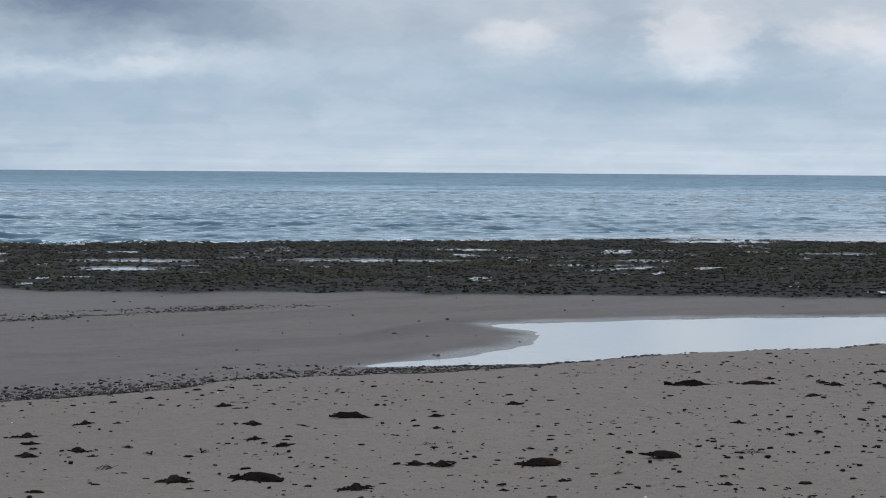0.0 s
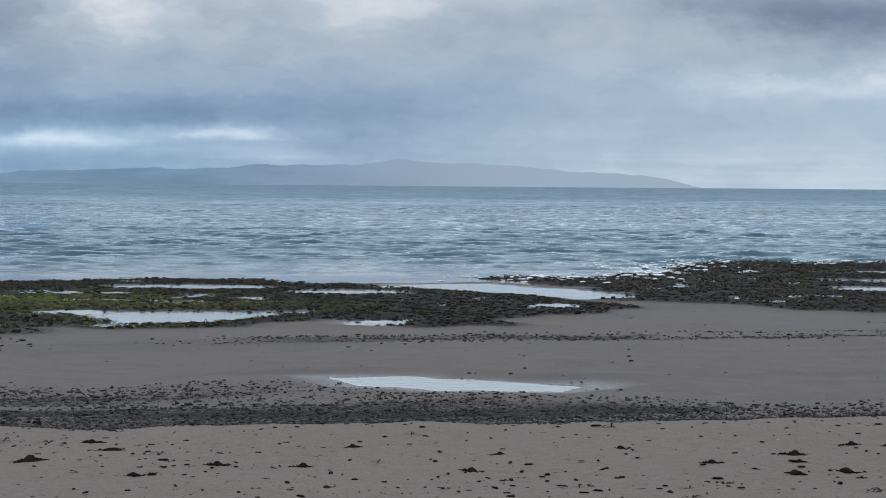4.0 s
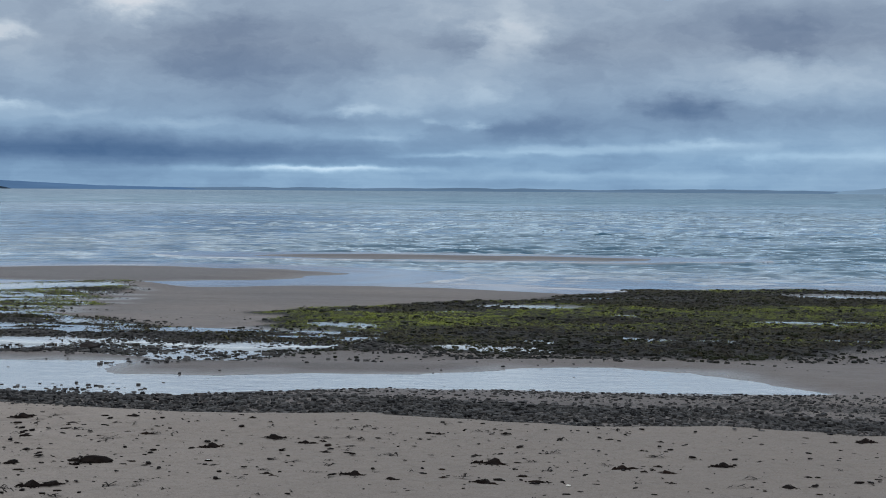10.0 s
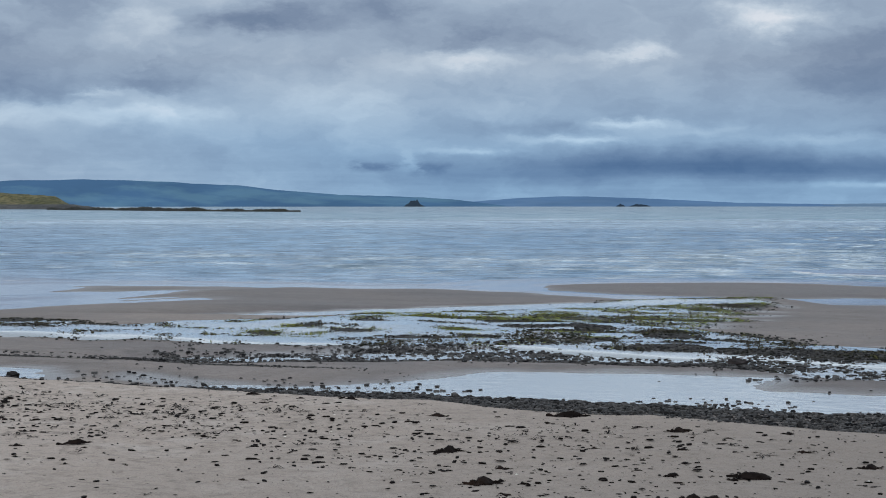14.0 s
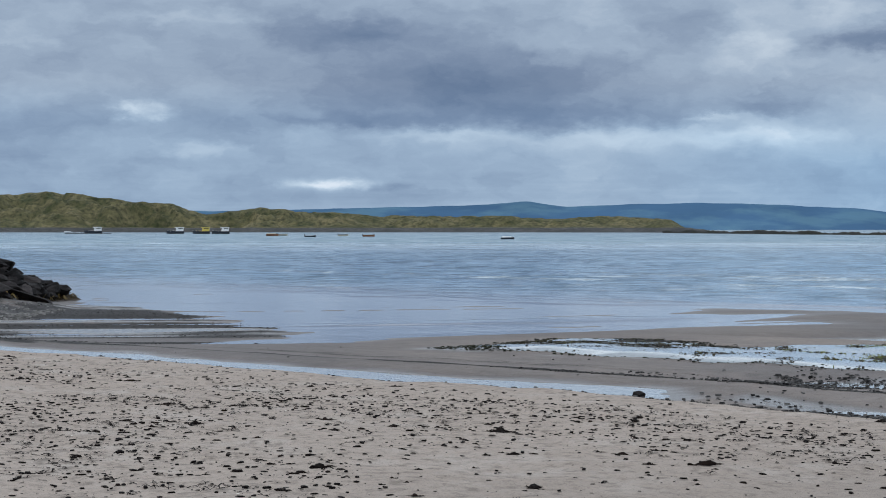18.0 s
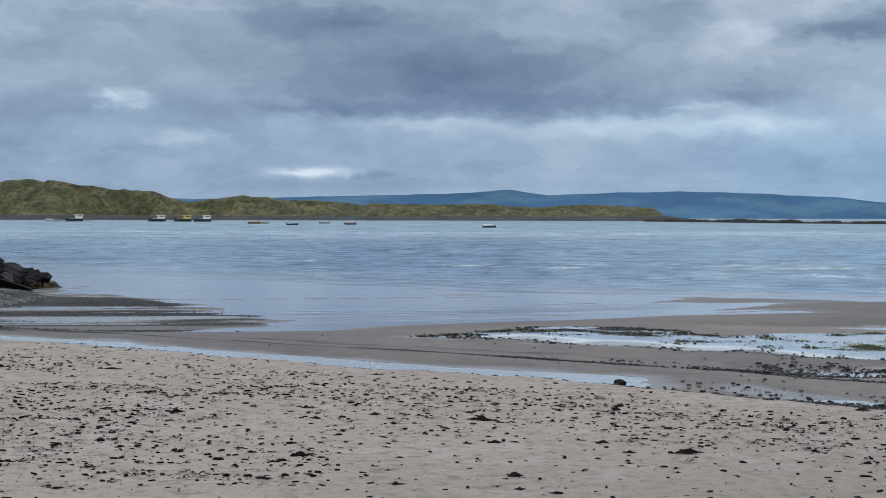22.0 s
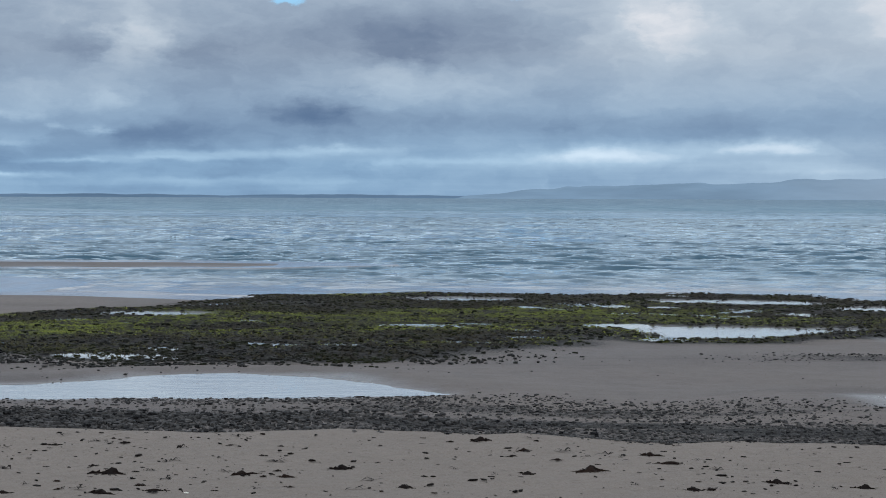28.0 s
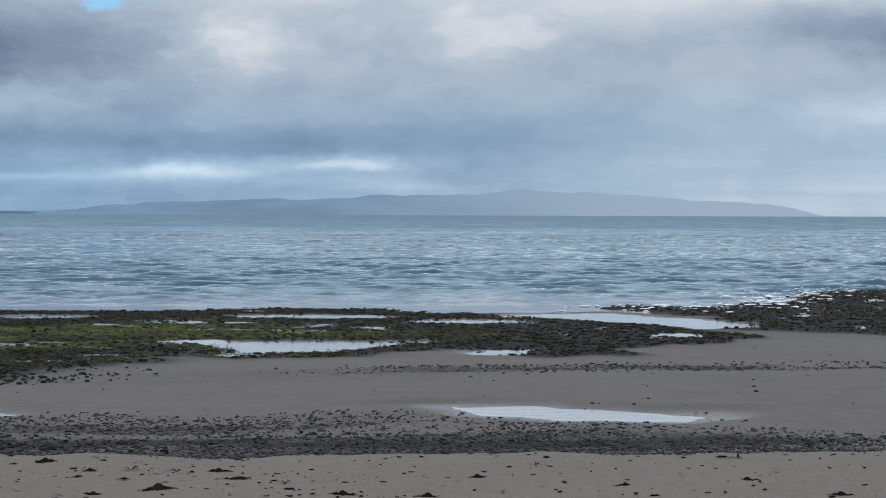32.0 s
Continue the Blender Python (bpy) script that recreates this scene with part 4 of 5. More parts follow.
def build_stones():
    def pebble_density(x, y):
        s = shore_s(x, y)
        return dry(x, y, 0.03) * np.where((s > -0.2) & (s < 9), np.minimum(gravel_cover(x, y) * 1.7, 1), 0) * (0.35 + 0.65 * smooth(-0.3, 0.3, fbm(x * 0.8, y * 0.8, 3, 103)))
    xy = scatter(35000, (-30, -8), (8, 30), pebble_density)
    stuff("pebbles", stones_mesh("pebbles", xy, sized(len(xy), 0.016, 0.064, 2.4), COBBLE, 0.5, small=True), "dark rounded pebbles in a band along the beach", "pebbles")

    def berm_density(x, y):
        u, v = to_uv(x, y)
        s = shore_s(x, y)
        return smooth(-0.05, 0.2, s) * smooth(3.0, 1.4, s + 0.7 * fbm(u * 0.3, v, 3, 106)) * smooth(-2, -7, u) * (0.4 + 0.6 * smooth(-0.2, 0.3, fbm(u * 0.8, v * 3, 3, 107)))
    xy = scatter(12000, (-12, 10), (12, 26), berm_density)
    stuff("berm_gravel", stones_mesh("berm_gravel", xy, sized(len(xy), 0.012, 0.050, 2.4), COBBLE, small=True), "dark line of gravel along the foot of the upper beach", "gravel")

    def edge_density(x, y):
        u, v = to_uv(x, y)
        s = shore_s(x, y)
        return smooth(0.6, 1.2, s) * smooth(5.0, 1.8, s + 1.0 * fbm(u * 0.5, v * 0.9, 3, 110)) * smooth(-3, 2, u) * smooth(17, 9, u) * 0.8
    xy = scatter(6500, (-30, -2), (-10, 20), edge_density)
    stuff("wet_cobbles", stones_mesh("wet_cobbles", xy, sized(len(xy), 0.04, 0.095, 2.2), COBBLE, 0.5, 0.0, small=True), "wet dark cobbles standing in the edge of the pools", "cobbles")
    xy = scatter(8000, (-33, 0), (-21, 18), lambda x, y: smooth(1.8, -0.4, ragged(x, y, STONY, 1.4, 0.7, 108)) * (0.2 + 0.8 * smooth(-0.2, 0.3, fbm(x * 0.9, y * 0.9, 3, 109))))
    stuff("pool_cobbles", stones_mesh("pool_cobbles", xy, sized(len(xy), 0.04, 0.10, 2.0), COBBLE, 0.5, 0.0, small=True), "wet dark cobbles in a shallow stony pool", "cobbles")

    for key, poly, box, n, lo, hi, amount, seed, words in (
            ("reef_boulders", REEF_A, ((-30, 36), (26, 92)), 30000, 0.045, 0.18, 1.0, 11, "dark weedy stones of a low tidal reef by the sea"),
            ("reef_stones", REEF_B, ((-48, 14), (-12, 55)), 17000, 0.04, 0.17, 1.0, 12, "dark stones of a low reef overgrown with seaweed"),
            ("scattered_stones", REEF_C, ((-60, -5), (-20, 29)), 12000, 0.022, 0.085, 1.0, 13, "scattered wet stones of a thin broken reef")):
        cover = within(poly, amount, seed)
        xy = scatter(n, *box, lambda x, y: cover(x, y) * (1 - 0.8 * green_share(x, y)))
        stuff(key, stones_mesh(key, xy, sized(len(xy), lo, hi, 2.2), REEF_STONE, 0.5, small=True), words, "stones")
    # a sprinkling of single stones over the wet sand
    def loose(x, y):
        s = shore_s(x, y)
        return np.where((s > 2) & (s < 26), 0.06 + 0.9 * smooth(0.25, 0.7, fbm(x * 0.25, y * 0.25, 4, 104)) ** 2, 0)
    xy = scatter(1300, (-40, -8), (12, 42), loose)
    stuff("loose_stones", stones_mesh("loose_stones", xy, sized(len(xy), 0.015, 0.07, 2.8), COBBLE, 0.5), "small loose stones on the wet sand", "stones")
    def strand_line(x, y):
        u, v = to_uv(x, y)
        n = fbm(u * 0.30, v * 1.1, 4, 51)
        return smooth(1.5, 0.1, np.abs(v - 28.7 + 0.004 * (u + 10) ** 2 + 0.8 * n)) * smooth(-24, -20, u) * smooth(-4, -8, u) * (0.2 + 0.8 * smooth(-0.2, 0.4, fbm(u * 0.5, v, 3, 117)))
    xy = scatter(2600, (-26, 14), (2, 42), strand_line)
    stuff("strand_stones", stones_mesh("strand_stones", xy, sized(len(xy), 0.015, 0.075, 2.6), COBBLE, 0.5, small=True), "line of small dark stones across the wet sand", "stones")
    def wash(x, y):
        return (ragged(x, y, REEF_C, 1.0, 0.35, 13) < 0.4) * (0.45 + 0.55 * smooth(-0.3, 0.3, fbm(x * 0.5, y * 0.9, 3, 119))) * (1 - 0.6 * green_share(x, y))
    xy = scatter(9500, (-60, -5), (-20, 29), wash)
    stuff("washed_stones", stones_mesh("washed_stones", xy, sized(len(xy), 0.03, 0.095, 2.0), REEF_STONE, 0.45, 0.1, small=True), "small dark stones washed by a thin film of water", "stones")
    # dark stones along the landward foot of the green reef
    def foot(x, y):
        u, v = to_uv(x, y)
        n = fbm(u * 0.5, v * 0.9, 3, 120)
        return smooth(26.0, 27.2, v + 0.8 * n) * smooth(31.5, 29.0, v + 0.8 * n) * smooth(-4, 2, u) * smooth(14, 8, u) * (0.35 + 0.65 * smooth(-0.3, 0.2, n))
    xy = scatter(3600, (-34, 6), (-12, 26), foot)
    stuff("reef_foot_stones", stones_mesh("reef_foot_stones", xy, sized(len(xy), 0.03, 0.11, 2.2), REEF_STONE, 0.5, 0.15, small=True), "dark wet stones along the foot of the green reef", "stones")
    # the tongue of wet gravel that sweeps round from the rocks
    def tongue(x, y):
        return (edge_distance(x, y, GRAVEL) < 1.5) * smooth(0.25, 0.7, gravel_cover(x, y)) * (ground(x, y) > -0.01)
    xy = scatter(7500, (-84, -27), (-36, -5), tongue)
    stuff("tongue_gravel", stones_mesh("tongue_gravel", xy, sized(len(xy), 0.02, 0.075, 2.2), COBBLE, 0.5, small=True), "dark wet gravel in streaks off the end of the rocks", "gravel")
    # shingle below the rocky bank
    def heap(x, y):
        top, d = bank(x, y)
        return (d < 2.8 + 1.8 * top + 0.8 * fbm(x * 0.3, y * 0.3, 3, 41)) * smooth(-76, -68, x) * 0.9
    xy = scatter(15000, (-78, -30), (-48, -8), heap)
    stuff("shingle", stones_mesh("shingle", xy, sized(len(xy), 0.04, 0.17, 2.4), PALE_COBBLE, 0.6, small=True), "grey shingle heaped below the rocky bank", "shingle")


build_stones()


def build_weed():
    brown = lambda poly, seed: (lambda x, y: (ragged(x, y, poly, 1.0, 0.35, seed) < -0.2) * dry(x, y) * (1 - 0.85 * green_share(x, y)) * np.where(edge_distance(x, y, STONE_B) < 0, 0.12, 1.0)
                                * (0.25 + 0.75 * smooth(-0.5, 0.1, fbm(x * 0.3, y * 0.3, 3, seed + 40))))
    xy = scatter(26000, (-48, 14), (-12, 55), brown(REEF_B, 12))
    stuff("brown_seaweed", tufts_mesh("brown_seaweed", xy, sized(len(xy), 0.09, 0.24, 1.4), WEED_BROWN, 3), "olive-brown bladder wrack draped over the reef", "seaweed")
    xy = scatter(15000, (-30, 40), (26, 92), lambda x, y: brown(REEF_A, 11)(x, y) * smooth(40, 54, y + 6 * fbm(x * 0.1, y * 0.1, 3, 44)))
    stuff("reef_seaweed", tufts_mesh("reef_seaweed", xy, sized(len(xy), 0.16, 0.40, 1.4), WEED_BROWN, 4), "dark olive seaweed on the outer reef", "seaweed")
    green = lambda poly, seed: (lambda x, y: (ragged(x, y, poly, 1.0, 0.35, seed) < -0.1) * dry(x, y) * green_share(x, y))
    xy = np.concatenate([scatter(20000, (-48, 14), (-12, 55), green(REEF_B, 12)), scatter(12000, (-60, -5), (-20, 29), green(REEF_C, 13))])
    stuff("green_seaweed", tufts_mesh("green_seaweed", xy, sized(len(xy), 0.07, 0.20, 1.4), WEED_GREEN, 3, 0.22), "bright yellow-green seaweed on low stones", "seaweed")
    xy = scatter(2500, (-60, -5), (-20, 29), brown(REEF_C, 13))
    stuff("thin_seaweed", tufts_mesh("thin_seaweed", xy, sized(len(xy), 0.10, 0.30, 1.6), WEED_BROWN), "thin brown seaweed among wet stones", "seaweed")


build_weed()


def build_foam():
    """Flecks of foam where the waves lap round the outer stones."""
    def lap(x, y):
        d = ragged(x, y, REEF_A, 1.0, 0.35, 11)
        left = smooth(-8, -20, x) * smooth(56, 60, y)
        return smooth(0.9, 0.2, np.abs(d - 0.2)) * smooth(58, 66, y) * (0.35 + 0.65 * left) * smooth(-0.1, 0.3, fbm(x * 0.25, y * 0.25, 3, 116)) + left * smooth(3.5, 0.5, np.abs(d)) * 0.5
    xy = scatter(420, (-32, 54), (26, 96), lap)
    sizes = sized(len(xy), 0.08, 0.30, 2.0)
    me = stones_mesh("foam", xy, sizes, FOAM, 0.25, 0.0, stretch=1.8)
    level = np.empty(len(me.vertices) * 3, np.float32)
    me.vertices.foreach_get("co", level)
    level = level.reshape(-1, 12, 3)
    middle = level[..., 2].mean(1, keepdims=True)
    level[..., 2] += np.maximum(0.03 - middle, 0)
    me.vertices.foreach_set("co", level.ravel())
    stuff("foam", me, "white flecks of foam lapping at the outer reef", "foam")


build_foam()


def wrack_mesh(name, seed, long):
    """A clump of stranded weed, about one metre wide: a small heap from which flat strands trail over the sand."""
    r = random.Random(seed)
    bm = bmesh.new()
    for q in bmesh.ops.create_icosphere(bm, subdivisions=2, radius=1.0)["verts"]:
        a = math.atan2(q.co.y, q.co.x)
        c, s = math.cos(a), math.sin(a)
        spike = noise.noise(Vector((c * 2.6, s * 2.6, seed * 3.1))) + 0.6 * noise.noise(Vector((c * 7.0, s * 7.0, seed * 1.7)))
        reach = 0.17 + 0.12 * max(0.0, spike + 0.25)
        flat = math.hypot(q.co.x, q.co.y)
        lump = 0.8 + 1.3 * abs(noise.noise(Vector((q.co.x * 6, q.co.y * 6, seed + 0.5))))
        q.co = Vector((c * flat * reach * (1 + 1.2 * long), s * flat * reach / (1 + 0.4 * long), min(max(q.co.z, -0.1), 0.8) * 0.10 * max(0.25, 1 - flat**3) * lump + 0.01))
    heap = list(bm.verts)
    for k in range(26):
        a = r.choice((0.0, math.pi)) + r.gauss(0, 0.35 + 0.4 * (1 - long)) if r.random() < 0.55 + 0.4 * long else r.uniform(0, 6.28)
        x, y = r.gauss(0, 0.09 + 0.15 * long), r.gauss(0, 0.07)
        step, wide, tall, bend = r.uniform(0.05, 0.10), r.uniform(0.012, 0.030), r.uniform(0.03, 0.08), r.gauss(0, 0.3)
        rows = []
        for i in range(6):
            w, h = wide * (1 - i / 6.5), tall * (1 - i / 6.5) * r.uniform(0.5, 1.3)
            dx, dy = -math.sin(a) * w, math.cos(a) * w
            rows.append([bm.verts.new((x + dx, y + dy, 0.002)), bm.verts.new((x, y, h)), bm.verts.new((x - dx, y - dy, 0.002))])
            x, y, a = x + math.cos(a) * step, y + math.sin(a) * step, a + bend + r.gauss(0, 0.35)
        root = min(heap, key=lambda q: (q.co - rows[0][0].co).length)
        bm.faces.new((root, rows[0][1], rows[0][0]))
        for p, q in zip(rows, rows[1:]):
            bm.faces.new((p[0], p[1], q[1], q[0]))
            bm.faces.new((p[1], p[2], q[2], q[1]))
    me = bpy.data.meshes.new(name)
    bm.to_mesh(me)
    bm.free()
    me.materials.append(WRACK)
    return me


# stranded clumps that stand out: x, y, width
CLUMPS_RIGHT = [
    (1.5, 17.2, 0.42), (-2.1, 14.3, 0.15), (-0.1, 15.4, 0.14), (-1.0, 11.0, 0.16), (-1.6, 11.3, 0.41), (-0.7, 14.6, 0.11), (-0.7, 12.0, 0.14), (-2.1, 11.2, 0.21),
    (0.1, 12.0, 0.36), (0.9, 12.3, 0.32), (-1.4, 14.7, 0.36), (2.1, 17.3, 0.32), (2.8, 17.1, 0.16), (1.7, 10.7, 0.10), (-8.5, 11.6, 0.13), (-6.6, 12.2, 0.12),
    (-5.5, 12.4, 0.11), (-4.9, 13.3, 0.12), (-3.4, 14.3, 0.13), (-3.6, 13.4, 0.15), (-8.3, 10.6, 0.20), (-7.2, 10.3, 0.12), (-7.0, 11.0, 0.13), (-6.5, 11.3, 0.14)]
CLUMPS_LEFT = [
    (-4.0, 12.7, 0.12), (-3.3, 12.3, 0.13), (-5.8, 10.4, 0.12), (-5.3, 11.5, 0.13), (-12.5, 6.9, 0.16), (-12.6, 7.5, 0.16), (-10.7, 7.0, 0.14), (-10.7, 8.2, 0.20),
    (-10.0, 8.8, 0.15), (-9.6, 9.4, 0.14), (-12.3, 7.6, 0.12), (-10.0, 7.9, 0.11), (-8.6, 9.0, 0.15), (-10.4, 7.1, 0.10), (-12.0, 5.7, 0.36), (-18.3, 4.3, 0.16),
    (-14.1, 4.1, 0.22), (-16.5, 4.7, 0.16), (-16.3, 5.9, 0.38), (-14.9, 6.4, 0.17), (-14.2, 6.5, 0.11), (-12.2, 3.8, 0.23), (-11.2, 4.9, 0.22), (-13.2, 6.7, 0.09)]
CLUMPS_FAR = [(-19.3, -3.6, 0.10), (-22.1, -5.4, 0.10), (-17.1, -1.9, 0.10), (-23.3, -6.6, 0.15), (-22.9, -1.8, 0.11), (-15.0, 1.3, 0.27), (-17.6, -0.4, 0.21), (-14.3, -1.7, 0.17)]


def place_on_ground(ob, x, y, size, turn, sink=0.0, tall=1.0):
    """Sets a thing down with its foot on the ground, tilted with the slope."""
    h = [float(ground(x + dx, y + dy)) for dx, dy in ((0.1, 0), (-0.1, 0), (0, 0.1), (0, -0.1))]
    up = Vector(((h[1] - h[0]) / 0.2, (h[3] - h[2]) / 0.2, 1)).normalized()
    q = Vector((0, 0, 1)).rotation_difference(up)
    ob.matrix_world = Matrix.LocRotScale((x, y, float(ground(x, y)) - sink), q @ Euler((0, 0, turn)).to_quaternion(), (size, size, size * tall))


def build_wrack():
    round_ones = [wrack_mesh("clump", 20 + k, 0.0) for k in range(5)]
    long_ones = [wrack_mesh("strand", 40 + k, 0.9) for k in range(4)]
    r = random.Random(5)
    for x, y, w in CLUMPS_RIGHT + CLUMPS_LEFT + CLUMPS_FAR:
        far = w > 0.25
        ob = new("seaweed_clump", r.choice(long_ones if far else round_ones))
        place_on_ground(ob, x, y, w * (0.85 if far else 1.45), math.atan2(y, x) - math.pi / 2 + r.uniform(-0.35, 0.35), 0.0, 1.5 if far else 1.25)
        tagged(ob, "long dark strand of stranded seaweed on the sand" if far else "small dark clump of stranded seaweed on the sand", "seaweed", "stranded seaweed clumps")
    # lesser clumps between them
    def strewn(x, y):
        s = shore_s(x, y)
        u, v = to_uv(x, y)
        return np.where((s < -0.3) & (s > -8.5) & (np.hypot(x, y) > 9), 0.25 + 0.75 * smooth(0.0, 0.5, fbm(x * 0.3, y * 0.3, 3, 111)), 0)
    for x, y in scatter(250, (-30, -10), (4, 20), strewn):
        w = r.choice([0.04, 0.05, 0.05, 0.06, 0.07, 0.09, 0.12])
        ob = new("seaweed_clump", r.choice(round_ones + long_ones[:2]))
        place_on_ground(ob, float(x), float(y), w * 1.7, r.uniform(0, 6.28), 0.0, 1.3)
        tagged(ob, "scrap of dark stranded seaweed on the sand", "seaweed", "stranded seaweed clumps")
    # countless scraps
    def scraps(x, y):
        s = shore_s(x, y)
        u, v = to_uv(x, y)
        left = smooth(1, 11, u)
        patch = smooth(-0.35, 0.45, fbm(x * 0.5, y * 0.5, 4, 112))
        low = 0.06 + 0.10 * smooth(-5, -8, u) * smooth(-3, -6, s)
        return np.where((s < -0.15) & (np.hypot(x, y) > 8) & (np.hypot(x, y) < 36), low + (0.10 + 0.90 * patch) * left * smooth(0, -2.5, s), 0)
    xy = scatter(19000, (-36, -16), (6, 22), scraps)
    stuff("weed_scraps", stones_mesh("weed_scraps", xy, sized(len(xy), 0.014, 0.054, 1.9), WRACK, 0.42, 0.12, small=True, stretch=1.4), "dark scraps of dried seaweed strewn over the sand", "seaweed")
    xy = scatter(9000, (-36, -16), (6, 22), scraps)
    stuff("weed_crumbs", stones_mesh("weed_crumbs", xy, sized(len(xy), 0.008, 0.024, 1.8), WRACK, 0.4, 0.1, small=True, stretch=1.4), "dark crumbs of dried seaweed strewn over the sand", "seaweed")
    xy = scatter(4200, (-36, -16), (2, 20), lambda x, y: scraps(x, y) * smooth(-0.1, 0.3, fbm(x * 0.8, y * 0.8, 3, 114)))
    stuff("weed_litter", tufts_mesh("weed_litter", xy, sized(len(xy), 0.03, 0.13, 2.2), WRACK, 6, 0.22), "brown tangles of dried weed littering the sand", "seaweed")

    def few(x, y):
        s = shore_s(x, y)
        u, v = to_uv(x, y)
        return np.where((s < -0.1) & (s > -9) & (np.hypot(x, y) > 8), 0.2 + 0.8 * smooth(0.0, 0.5, fbm(x * 0.7, y * 0.7, 3, 113)) + 0.6 * smooth(-4, -8, u) * smooth(-3, -5, s), 0) * smooth(14, 6, u)
    xy = scatter(4200, (-16, 3), (8, 20), few)
    stuff("wrack_bits", stones_mesh("wrack_bits", xy, sized(len(xy), 0.008, 0.040, 2.4), WRACK, 0.36, 0.1, small=True, stretch=1.6), "thinly strewn dark bits of seaweed on smooth sand", "seaweed")
    xy = scatter(160, (-30, -12), (4, 20), lambda x, y: scraps(x, y) * 0.5)
    stuff("shell_bits", stones_mesh("shell_bits", xy, sized(len(xy), 0.010, 0.028), plain("bleached_shell", (0.72, 0.68, 0.60), 0.6), 0.4, 0.1), "bits of bleached shell on the sand", "shells")


build_wrack()


# ---- boulders and the rocky bank ----
def boulder_mesh(name, seed, slab):
    """An angular block: the hull of a few points, its edges worn."""
    r = np.random.default_rng(seed)
    bm = bmesh.new()
    for k in range(12):
        p = r.normal(0, 1, 3)
        p /= np.linalg.norm(p)
        p = np.sign(p) * np.abs(p) ** 0.8
        bm.verts.new((p[0] * 0.55, p[1] * 0.40, p[2] * slab * 0.55))
    bmesh.ops.convex_hull(bm, input=bm.verts)
    bmesh.ops.delete(bm, geom=[q for q in bm.verts if not q.link_faces], context="VERTS")
    bmesh.ops.dissolve_limit(bm, angle_limit=radians(14), verts=bm.verts, edges=bm.edges)
    bmesh.ops.bevel(bm, geom=list(bm.edges), offset=0.012, segments=1, affect="EDGES", profile=0.5)
    bmesh.ops.triangulate(bm, faces=bm.faces)
    me = bpy.data.meshes.new(name)
    bm.to_mesh(me)
    bm.free()
    me.materials.append(ROCK)
    return me


BOULDERS = [boulder_mesh("boulder", 60 + k, 0.30 + 0.10 * (k % 4)) for k in range(12)]


def bank_height(x, y):
    """Surface of the earth bank under the boulders."""
    top, d = bank(x, y)
    d = np.maximum(d + 0.5 * fbm(x * 0.4, y * 0.4, 3, 121), 0)
    return top * (1 - 0.12 * smooth(0, 1.5, d)) * smooth(3.0 + 1.2 * top, 0.6, d) ** 1.2 + 0.12 * fbm(x * 0.7, y * 0.7, 4, 122) * np.minimum(top, 1)


